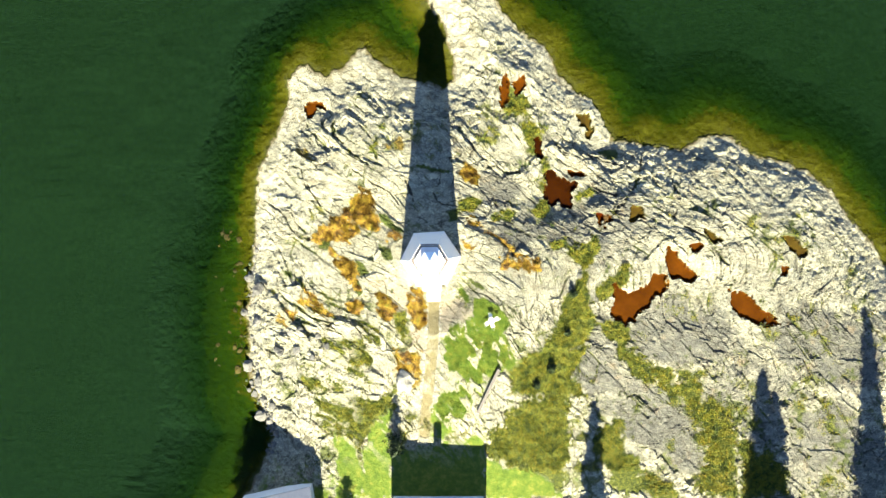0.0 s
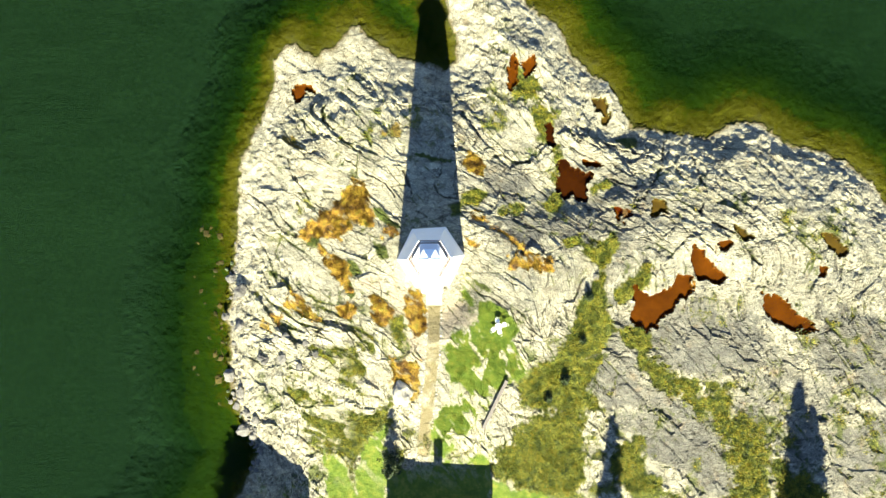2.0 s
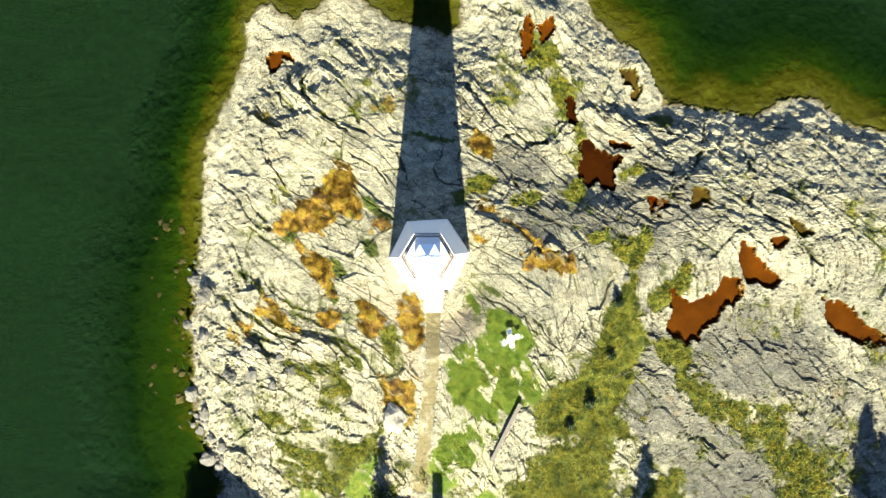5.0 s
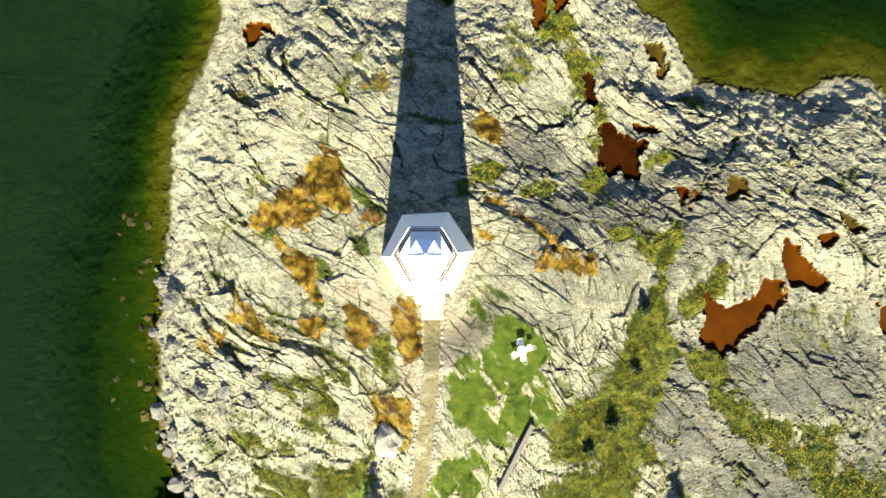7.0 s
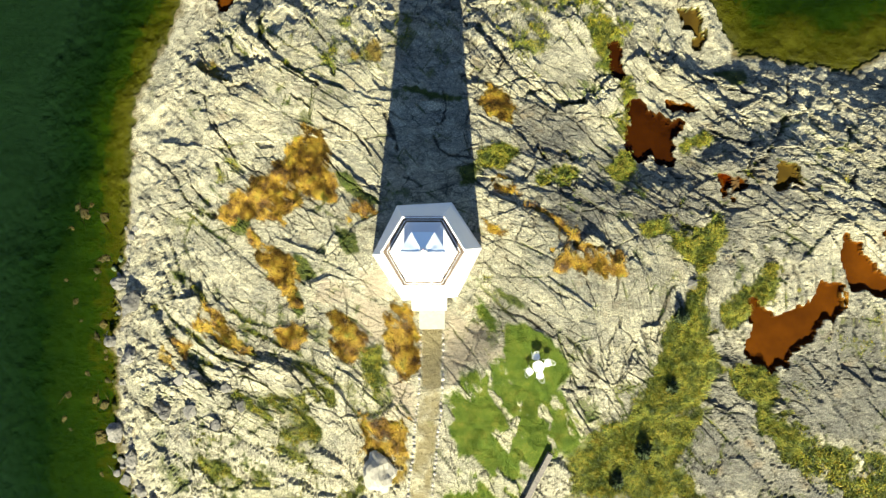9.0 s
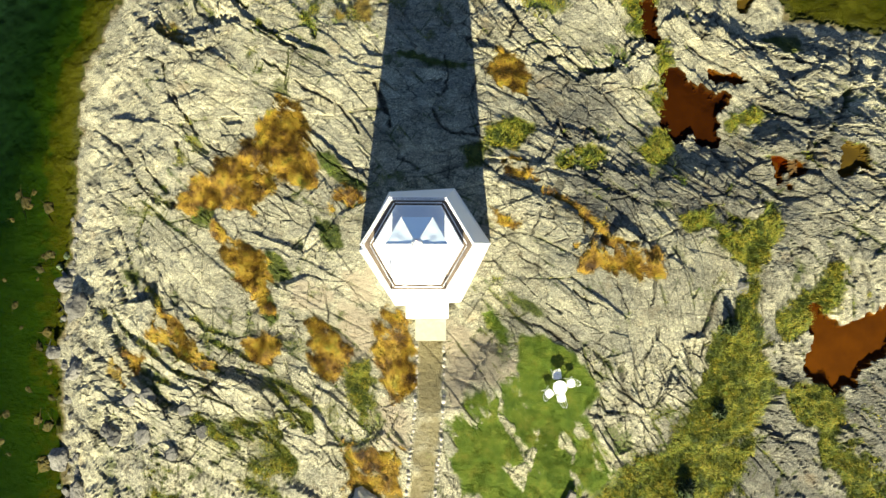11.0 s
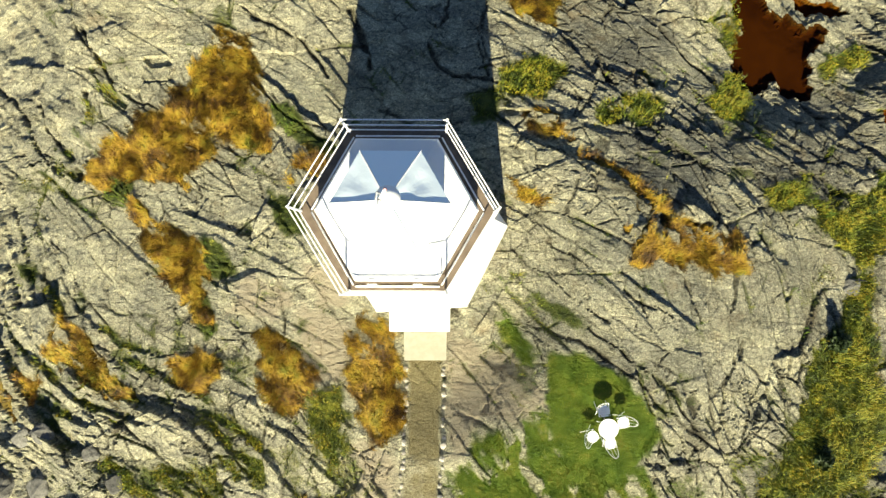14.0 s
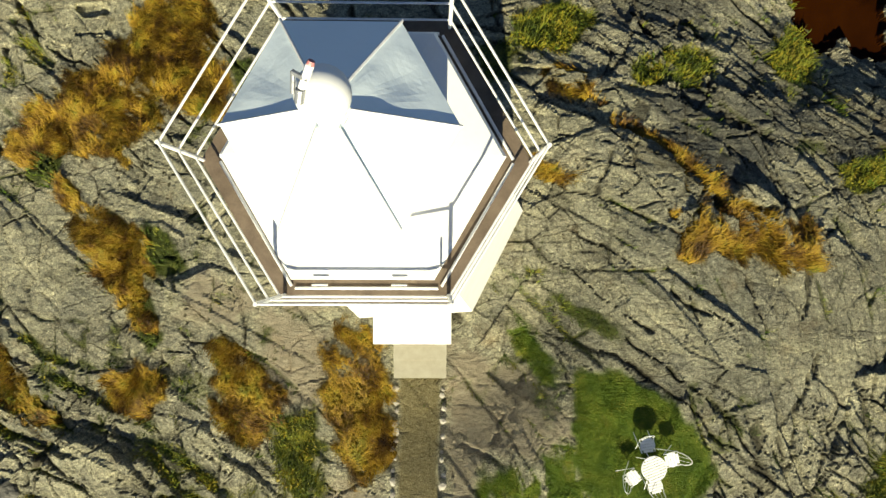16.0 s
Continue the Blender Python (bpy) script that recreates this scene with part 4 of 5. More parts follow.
# short crevices, only some of the joints having opened
ga = (1 - step((a2 - a1) * 1.9 + 0.3 * jag, 0.0, 0.085)) * step(fbm(X * 0.7, Y * 0.7, 83) + 0.5 * (na - 0.5), 0.0, 0.06)
gb = (1 - step((b2 - b1) * 0.9 + 0.3 * jag, 0.0, 0.07)) * step(fbm(X * 0.9, Y * 0.9, 84) + 0.5 * (nb - 0.5) + 0.12 * broken, 0.10, 0.16)
gc = (1 - step((f2 - f1) * 0.55, 0.0, 0.05)) * step(fbm(X * 1.2, Y * 1.2, 86) + 0.5 * (n5 - 0.5) + 0.15 * broken, 0.22, 0.30)
short = np.maximum(np.maximum(0.9 * ga, gb), 0.8 * gc) * (1 - 0.6 * sleek)
ROCK -= 0.16 * short
chips = (n5 > 0.955) * (0.4 + 0.6 * broken) * (f2 - f1 > 0.08)
ROCK -= 0.16 * chips
ROCK *= 0.72
# the beds and joints that can be told one by one
kink = 0.22 * (n5 - 0.5) + 0.12 * (n6 - 0.5)
bend_x, bend_y = X + 0.35 * fbm(X * 1.3, Y * 1.3, 85, 4) + 0.6 * kink, Y + 0.35 * fbm(X * 1.3, Y * 1.3, 87, 4) - kink
grown = np.zeros(X.shape)
for number, (back, high, pts) in enumerate(BEDS):
    w = window(pts, 2.5 * back)
    d, side, ends = course(pts, bend_x[w], bend_y[w])
    taper = step(ends, 0.0, 0.9)
    ROCK[w] += 0.85 * high * taper * np.where(side < 0, np.exp(-((d / back) ** 2)), -0.35 * np.exp(-((d / 0.35) ** 2)))
    if number < 10:
        # grass fills the troughs between the curved beds
        grown[w] = np.maximum(grown[w], taper * np.where(side > 0, np.exp(-((d - 0.12) / 0.22) ** 2), 0))
PLACED = np.zeros(X.shape)
ROCK -= 0.07 * short
swell = np.clip(0.7 + 3.4 * fbm(X * 1.6, Y * 1.6, 88, 3), 0.12, 1.4)
for wide, deep, pts in JOINTS + JOINTS_TOO:
    w = window(pts, 2 * wide + 0.5)
    d, side, ends = course(pts, bend_x[w], bend_y[w])
    PLACED[w] = np.maximum(PLACED[w], 1 - step(d / swell[w], 0.4 * wide, 0.6 * wide + 0.07))
    ROCK[w] -= deep * (1 - step(d / swell[w], 0.35 * wide, 0.6 * wide + 0.08))
# where crevice shade is painted into the rock colour, besides what the relief casts
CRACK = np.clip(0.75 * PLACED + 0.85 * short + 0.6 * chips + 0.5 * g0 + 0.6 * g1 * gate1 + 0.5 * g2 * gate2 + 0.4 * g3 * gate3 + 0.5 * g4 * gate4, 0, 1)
EDGE = 0.9 * RAG + 0.5 * ROCK
gold = outline_field(SEDGE, 0.5 * EDGE + 1.3 * fbm(U0 * 0.8, V0 * 2.2, 69), 0.16, 0.12)
shrub = outline_field(SCRUB, 0.8 * EDGE, 0.2, 0.05)
shrub = np.maximum(shrub, outline_field(FAR_SCRUB, 2.2 * EDGE + 1.6 * fbm(X * 0.7, Y * 0.7, 67), 0.3, -0.05))
shrub = np.maximum(shrub, grown * step(fbm(X * 0.8, Y * 0.8, 62), -0.12, 0.02))
lawn = np.maximum(outline_field(MOWN[:1], 0.4 * RAG, 0.14), outline_field(MOWN[1:], 0.5 * RAG + 1.3 * fbm(U0 * 0.35, V0 * 1.3, 72), 0.2))
lawn = np.maximum(lawn, patch_field(X, Y, [(-4.8, -34.0, 20.0, 7.0, 0)], RAG))
moss = outline_field(TONGUE, 0.5 * EDGE, 0.12, 0.05)
# soil also gathers in the deep joints
soil = step(0.8 * g1 * gate1 + g0 * 0.5 + g2 * 0.45 - ROCK * 1.0 + 2.2 * fbm(X * 0.3, Y * 0.3, 61) + 2.0 * fbm(X * 1.1, Y * 1.1, 63), 0.60, 0.95) * step(SHORE, 3.0, 6.0) * (1 - patch_field(X, Y, [(-15, 20, 5, 5, 0)], 0.3 * RAG))
outer = np.clip(step(np.hypot(X, Y + 2), 14, 19) + 0.6 + 0.4 * ledge, 0, 1)
shrub = np.maximum(shrub, soil * 0.75 * outer)
moss = np.maximum(moss, 0.9 * step(0.6 * g1 * gate1 + 0.4 * g0 + 0.5 * g2 * gate2 - 0.8 * ROCK + 1.8 * fbm(X * 0.45, Y * 0.45, 64) + 1.2 * fbm(X * 2.2, Y * 2.2, 65) + 0.22 * ledge, 0.40, 0.70) * step(SHORE, 2.5, 5.0) * (0.35 + 0.65 * outer))
lawn = np.maximum(lawn, step(-Y, 32, 40) * step(SHORE, 4, 9))
lawn *= 1 - 0.9 * step(ROCK + (0.7 + 0.8 * step(-Y, 9, 11)) * fbm(U0 * 0.5, V0 * 1.6, 66), 0.05, 0.15) * step(Y, -26, -20) * (1 - outline_field(MOWN[:1], 0.3 * RAG))
gold *= 1 - 0.85 * step(ROCK + 0.6 * fbm(U0 * 1.5, V0 * 4, 68), 0.14, 0.26)
# on the curved ledges the grass keeps to narrow joints
streak = step(fbm(U0 * 0.4, V0 * 2.4, 70) + 0.4 * ROCK, -0.04, 0.05)
shrub *= 1 - 0.8 * streak * step(-X, 8.0, 10.0) * step(-Y, 5.0, 8.0)
shrub *= (1 - 0.8 * step(ROCK, 0.30, 0.5)) * (1 - 0.9 * lawn)
PD = path_distance(X, Y)
gravel = (1 - step(PD + 0.2 * RAG, 0.52, 0.72)) * (1 - 0.7 * step(fbm(X * 0.7, Y * 0.7, 71) + 0.12 * step(-Y, 9, 12), 0.05, 0.2))
veg = np.clip(gold + shrub + 1.2 * lawn + gravel, 0, 1)
ROCK *= 0.58 + 0.12 * step(np.hypot(X, Y + 2), 14, 20)
Z = BASE + ROCK * (1 - 0.75 * veg) * (1 - 0.85 * lawn) * (0.12 + 0.88 * step(SHORE, 0, 4)) * (1 - 0.6 * (1 - step(PD, 0.8, 1.6)))
Z += (-0.10 * veg + 0.10 * veg * (fbm(X * 2.2, Y * 2.2, 81) + 0.3)) * (1 - 0.8 * lawn)
# a bench cut for the tower and its steps
bench = 1 - step(np.hypot(X + 0.4, (Y + 2.4) * 0.85), 3.6, 6.4)
Z = Z * (1 - bench) + bench * (0.45 + 0.45 * ROCK)
pool_levels, POOL = [], np.zeros(X.shape)
POOL_RAG = 0.7 * fbm(X * 0.9, Y * 0.9, 42, 3) + 0.25 * (n2 - 0.5) * (n2 > 0.6) + 0.3 * fbm(X * 3, Y * 3, 43, 2)
for members in POOLS:
    inside = outline_field(members, 0.0 * RAG, 0.05) > 0.3
    level = float(np.percentile(BASE[inside], 35)) - 0.06
    hole = outline_field(members, 1.3 * POOL_RAG + 0.3 * (n5 - 0.5) + 0.15 * (n6 - 0.5), 0.1)
    ring = outline_field(members, 0.3 * RAG, 1.2, 1.0)
    Z = Z + ring * (level + 0.10 - BASE)
    lip = outline_field(members, 0.8 * RAG, 0.25, 0.3)
    Z = Z - lip * 0.6 * (Z - (level + 0.06))
    wet = hole > 0.01
    rim = wet.copy()
    for k in (1, 2, 3):
        for ax in (0, 1):
            rim |= np.roll(wet, k, ax) | np.roll(wet, -k, ax)
    Z = np.where(rim | (lip > 0.1), np.maximum(Z, level + 0.03 + 0.3 * np.clip(ROCK + 0.2, 0, None)), Z)
    Z = Z * (1 - hole) + hole * (level - 0.25)
    pool_levels.append((level, wet))
    POOL = np.maximum(POOL, rim * step(level + 0.05 - Z, 0.0, 0.1))
    for field in (gold, shrub, lawn, moss, gravel):
        field *= 1 - hole
# lake bed: a weedy shelf, then the drop
out = np.clip(-SHORE, 0, None)
shelf = 2.0 - 1.5 * step(-X, 14, 20) + 1.2 * step(X, 4, 16) + 2.4 * fbm(X * 0.25, Y * 0.25, 91)
fall = 0.10 + 0.20 * np.minimum(out, shelf) + (0.20 + 0.14 * step(-X, 14, 20)) * np.clip(out - shelf, 0, 8) + 0.05 * np.clip(out - shelf - 8, 0, 60)
west = step(-X, 12, 20) * step(-Y, -8, 4)
fall_west = 0.62 * step(out, 0.05, 0.7) + 0.11 * np.minimum(out, 5.5) + 0.30 * np.clip(out - 5.5, 0, 8) + 0.05 * np.clip(out - 13.5, 0, 60)
fall = fall * (1 - west) + fall_west * west
Z = np.where(SHORE < 0, WATER_Z - fall + (0.12 * ROCK + 0.5 * fbm(X * 0.5, Y * 0.5, 93)) * np.exp(-out / 8) * step(out, 0, 1.0), Z)
Z = np.where((SHORE >= 0) & (SHORE < 1.2), np.maximum(Z, WATER_Z - 0.1), Z)
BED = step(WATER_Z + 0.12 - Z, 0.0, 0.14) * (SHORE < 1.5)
for field in (gold, shrub, lawn, moss, gravel):
    field *= step(SHORE, 0.5, 2.0)


def ground_z(x, y):
    i = min(max(int(np.searchsorted(GY, y)), 1), len(GY) - 1)
    j = min(max(int(np.searchsorted(GX, x)), 1), len(GX) - 1)
    ty, tx = (y - GY[i - 1]) / (GY[i] - GY[i - 1]), (x - GX[j - 1]) / (GX[j] - GX[j - 1])
    top = Z[i, j - 1] * (1 - tx) + Z[i, j] * tx
    low = Z[i - 1, j - 1] * (1 - tx) + Z[i - 1, j] * tx
    return float(low * (1 - ty) + top * ty)


def field_at(field, x, y):
    return field[np.clip(np.searchsorted(GY, y), 0, len(GY) - 1), np.clip(np.searchsorted(GX, x), 0, len(GX) - 1)]


def sheet(name, gx, gy, z, mat, fields=()):
    ny, nx = z.shape
    me = bpy.data.meshes.new(name)
    xx, yy = np.meshgrid(gx, gy)
    me.vertices.add(nx * ny)
    me.vertices.foreach_set("co", np.stack([xx, yy, z], -1).astype(np.float32).ravel())
    k = np.arange(nx * ny).reshape(ny, nx)
    quads = np.stack([k[:-1, :-1], k[:-1, 1:], k[1:, 1:], k[1:, :-1]], -1).reshape(-1, 4).astype(np.int32)
    me.loops.add(quads.size)
    me.loops.foreach_set("vertex_index", quads.ravel())
    me.polygons.add(len(quads))
    me.polygons.foreach_set("loop_start", np.arange(0, quads.size, 4, dtype=np.int32))
    me.polygons.foreach_set("loop_total", np.full(len(quads), 4, np.int32))
    me.polygons.foreach_set("use_smooth", np.zeros(len(quads), bool))
    me.update(calc_edges=True)
    for key, values in fields:
        a = me.attributes.new(key, "FLOAT", "POINT")
        a.data.foreach_set("value", np.ascontiguousarray(values, np.float32).ravel())
    me.materials.append(mat)
    return new(name, me)


PLATE = np.clip(0.5 + 0.55 * (na - 0.5) + 0.55 * (nb - 0.5) + 0.25 * (n5 - 0.5), 0, 1)
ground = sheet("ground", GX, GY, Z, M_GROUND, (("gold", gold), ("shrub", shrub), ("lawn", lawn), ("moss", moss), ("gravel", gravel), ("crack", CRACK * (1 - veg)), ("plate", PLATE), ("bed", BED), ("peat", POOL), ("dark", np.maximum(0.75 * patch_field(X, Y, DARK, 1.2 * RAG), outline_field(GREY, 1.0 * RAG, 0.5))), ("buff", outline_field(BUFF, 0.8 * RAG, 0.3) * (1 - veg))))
tagged(ground, "pale fractured bedrock point with grassy pockets running under the lake", "ground", kind="structure")
WX = np.array([-4000, -60, 90, 4000.0])
lake = sheet("water", WX, np.array([-4000, -60, 60, 4000.0]), np.full((4, 4), WATER_Z), M_LAKE)
tagged(lake, "dark green lake water with weedy shallows round the rock", "lake", kind="structure")
lake.visible_shadow = False


# ---- helpers for things ----
def mesh_from(bm, name, mat, smooth=False):
    me = bpy.data.meshes.new(name)
    bm.normal_update()
    bm.to_mesh(me)
    bm.free()
    if smooth:
        me.polygons.foreach_set("use_smooth", np.ones(len(me.polygons), bool))
    me.materials.append(mat)
    return me


def part(name, bm, mat, parent=None, label="", smooth=False):
    ob = new(name, mesh_from(bm, name, mat, smooth))
    ob.parent = parent
    if label:
        ob["label"] = label
    return ob


def thing(name, x, y, z, label, category, group="", turn=0):
    ob = new(name)
    ob.matrix_world = pose(x, y, z, 0, 0, turn)
    return tagged(ob, label, category, group)


def bevel_box(bm, cx, cy, cz, w, d, h, bevel=0.02):
    ret = bmesh.ops.create_cube(bm, size=1, matrix=Matrix.Translation((cx, cy, cz)) @ Matrix.Diagonal((w, d, h, 1)))
    if bevel:
        edges = list({e for v in ret["verts"] for e in v.link_edges})
        bmesh.ops.bevel(bm, geom=edges, offset=bevel, segments=2, affect="EDGES", profile=0.7)


def rod(bm, a, b, r, sides=8, r2=None):
    a, b = Vector(a), Vector(b)
    m = Matrix.Translation((a + b) / 2) @ (b - a).to_track_quat("Z", "Y").to_matrix().to_4x4()
    bmesh.ops.create_cone(bm, cap_ends=True, segments=sides, radius1=r, radius2=r if r2 is None else r2, depth=(b - a).length, matrix=m)


def hexagon(r, z, turn=0.0, kx=1.0, ky=1.0):
    return [Vector((kx * r * math.cos(radians(60 * i + turn)), ky * r * math.sin(radians(60 * i + turn)), z)) for i in range(6)]


def loft(bm, rings, cap_low=True, cap_high=True):
    vs = [[bm.verts.new(p) for p in ring] for ring in rings]
    for lo, hi in zip(vs, vs[1:]):
        for i in range(len(lo)):
            j = (i + 1) % len(lo)
            bm.faces.new((lo[i], lo[j], hi[j], hi[i]))
    if cap_low:
        bm.faces.new(vs[0][::-1])
    if cap_high:
        bm.faces.new(vs[-1])


# ---- lighthouse ----
TX, TY = -0.5, -1.05
tower = thing("lighthouse", TX, TY, 0, "white hexagonal tapered lighthouse with railed gallery on bare rock", "lighthouse")
HT = 3.5
bm = bmesh.new()
loft(bm, [hexagon(3.72, -0.9, HT), hexagon(3.42, 0.9, HT), hexagon(1.42, 12.0, HT), hexagon(1.62, 12.2, HT)])
part("tower_wall", bm, M_WHITE, tower)
bm = bmesh.new()
loft(bm, [hexagon(1.80, 12.2), hexagon(1.80, 12.34), hexagon(1.44, 12.345), hexagon(1.44, 12.25)])
part("gallery_deck", bm, M_DECK, tower, "brown weathered gallery deck")
bm = bmesh.new()
loft(bm, [hexagon(1.47, 12.33), hexagon(1.47, 12.72), hexagon(1.43, 12.76), hexagon(0.85, 12.84)])
part("lantern_deck", bm, M_WHITE, tower)
bm = bmesh.new()
loft(bm, [hexagon(0.85, 12.8), hexagon(0.85, 14.16)])
part("lantern_wall", bm, M_WHITE, tower)
bm = bmesh.new()
loft(bm, [hexagon(0.80, 14.1), hexagon(0.935, 14.14), hexagon(0.935, 14.2)], True, False)
eave, crown_ring = hexagon(0.935, 14.2), hexagon(0.16, 14.72)
for i in range(6):
    j = (i + 1) % 6
    grid = []
    for r in range(13):
        row = []
        for c in range(13):
            p = eave[i].lerp(eave[j], c / 12).lerp(crown_ring[i].lerp(crown_ring[j], c / 12), r / 12)
            # the thin sheet is buckled between its seams
            free = math.sin(math.pi * c / 12) * math.sin(math.pi * min(r / 12, 0.5))
            p = p + Vector((0, 0, 0.034 * free * noise.noise(Vector((p.x * 3.1, p.y * 3.1, 4.0 + i)))))
            row.append(bm.verts.new(p))
        grid.append(row)
    for r in range(12):
        for c in range(12):
            bm.faces.new((grid[r][c], grid[r][c + 1], grid[r + 1][c + 1], grid[r + 1][c]))
bm.faces.new([bm.verts.new(p) for p in crown_ring])
bmesh.ops.remove_doubles(bm, verts=list(bm.verts), dist=0.0005)
part("lantern_roof", bm, M_ROOF, tower)
bm = bmesh.new()
rod(bm, (0, 0, 14.66), (0.02, 0, 15.02), 0.13, 20, 0.11)
part("vent_neck", bm, M_WHITE, tower)
bm = bmesh.new()
bmesh.ops.create_uvsphere(bm, u_segments=24, v_segments=14, radius=0.18, matrix=Matrix.Translation((0.04, 0.0, 15.15)))
part("vent_ball", bm, M_WHITE, tower, smooth=True)
top = hexagon(1.0, 0, 0, 1.78, 1.69)
for i in range(6):
    p, q = top[i], top[(i + 1) % 6]
    bm = bmesh.new()
    rod(bm, (p.x, p.y, 12.25), (p.x, p.y, 13.42), 0.022)
    part("rail_post", bm, M_RAIL, tower)
    for h in (13.39, 12.97, 12.55):
        bm = bmesh.new()
        rod(bm, (p.x, p.y, h), (q.x, q.y, h), 0.0125)
        part("rail_bar", bm, M_RAIL, tower)
for i in range(6):
    p, q = hexagon(0.945, 14.2)[i], hexagon(0.15, 14.74)[i]
    bm = bmesh.new()
    rod(bm, p, q, 0.014, 6)
    part("ridge_cap", bm, M_RAIL, tower)
    p, q = hexagon(1.6, 12.36)[i], hexagon(1.6, 12.36)[(i + 1) % 6]
    bm = bmesh.new()
    rod(bm, p * 0.985 + q * 0.015, q * 0.985 + p * 0.015, 0.018, 6)
    part("deck_trim", bm, M_RAIL, tower, "white painted trim strip")
    p, q = hexagon(0.86, 0)[i], hexagon(0.86, 0)[(i + 1) % 6]
    m = (p + q) / 2
    a = math.degrees(math.atan2(m.y, m.x)) - 90
    bm = bmesh.new()
    bevel_box(bm, 0, 0, 0, 0.70, 0.02, 0.72, 0.004)
    pane = part("lantern_pane", bm, M_GLASS, tower, "clear lantern glass pane")
    pane.matrix_local = pose(m.x * 1.005, m.y * 1.005, 13.72, 0, 0, a)
bm = bmesh.new()
rod(bm, (-0.05, -0.03, 15.34), (0.025, 0.085, 15.45), 0.026, 10)
lamp = part("beacon", bm, M_RAIL, tower, "small aviation beacon with red tip", smooth=False)
bm = bmesh.new()
rod(bm, (0.025, 0.085, 15.45), (0.036, 0.102, 15.466), 0.026, 10, 0.02)
part("red_tip", bm, M_RED, lamp, "dull red lens")
bm = bmesh.new()
rod(bm, (-0.09, 0.06, 15.40), (0.0, 0.01, 15.40), 0.016, 8)
rod(bm, (-0.10, -0.05, 15.34), (-0.085, 0.06, 15.40), 0.014, 8)
rod(bm, (-0.07, -0.09, 15.30), (-0.05, -0.03, 15.36), 0.03, 10)
part("bracket", bm, M_GALV, tower, "grey metal bracket")
for dx in (-0.42, 0.38):
    bm = bmesh.new()
    rod(bm, (dx - 0.08, -1.32, 12.82), (dx + 0.08, -1.32, 12.82), 0.012, 6)
    part("grab_bar", bm, M_GALV, tower, "short grey metal grab bar")
bm = bmesh.new()
rod(bm, (0.80, -1.12, 12.7), (0.80, -1.12, 12.96), 0.014, 6)
part("mast", bm, M_GALV, tower, "thin grey metal mast")
bm = bmesh.new()
bevel_box(bm, 0.17, -2.95, 1.6, 2.05, 1.05, 3.4, 0.03)
part("porch", bm, M_WHITE, tower)
bm = bmesh.new()
bevel_box(bm, 0.32, -3.49, 2.1, 0.95, 0.06, 2.05, 0.01)
door = part("door", bm, M_DECK, tower, "brown wooden door")
bm = bmesh.new()
bmesh.ops.create_uvsphere(bm, u_segments=10, v_segments=6, radius=0.035, matrix=Matrix.Translation((0.66, -3.55, 2.05)))
part("door_knob", bm, M_GALV, door)
FOOT = ground_z(-0.18, -6.3)
for k, (y0, y1) in enumerate(((-4.3, -4.95), (-4.95, -5.42), (-5.42, -6.0))):
    bm = bmesh.new()
    top_z = FOOT + 0.50 - 0.17 * k
    bevel_box(bm, -0.18 - TX, (y0 + y1) / 2 - TY, top_z - 0.35, 1.62, y0 - y1, 0.7, 0.015)
    part("step", bm, M_STEP, tower, "cream painted concrete step")

# ---- pools of peat water ----
for number, (level, wet) in enumerate(pool_levels):
    # still water over the hollow and just under its rim
    bm = bmesh.new()
    for k in (1, -1):
        wet = wet | np.roll(wet, k, 0) | np.roll(wet, k, 1)
    cells = np.argwhere(wet[:-1, :-1] & wet[1:, :-1] & wet[:-1, 1:] & wet[1:, 1:])
    corners = {}
    for i, j in cells.tolist():
        quad = []
        for key in ((i, j), (i, j + 1), (i + 1, j + 1), (i + 1, j)):
            if key not in corners:
                corners[key] = bm.verts.new((float(GX[key[1]]), float(GY[key[0]]), level))
            quad.append(corners[key])
        bm.faces.new(quad)
    green = number in (5, 7, 12, 13)
    pool = part("rock_pool", bm, M_POOL_GREEN if green else M_POOL_DARK if number in (0, 14) else M_POOL)
    pool.visible_shadow = False
    tagged(pool, "still green rainwater pool in a rock hollow" if green else "still rust-brown peat water pool in a rock hollow", "pool", "rock pools")


# ---- grass and scrub ----
def scatter(field, x0, x1, y0, y1, count, seed, least=0.35):
    rs = np.random.RandomState(seed)
    x, y = rs.uniform(x0, x1, count), rs.uniform(y0, y1, count)
    keep = (field_at(field, x, y) > least + 0.4 * rs.rand(count)) & (np.hypot(x - TX, y - TY) > 3.3) & ((np.abs(x + 0.15) > 1.2) | (y < -6.2) | (y > 0)) & (field_at(POOL, x, y) < 0.1)
    x, y = x[keep], y[keep]
    return x, y, field_at(Z, x, y), rs


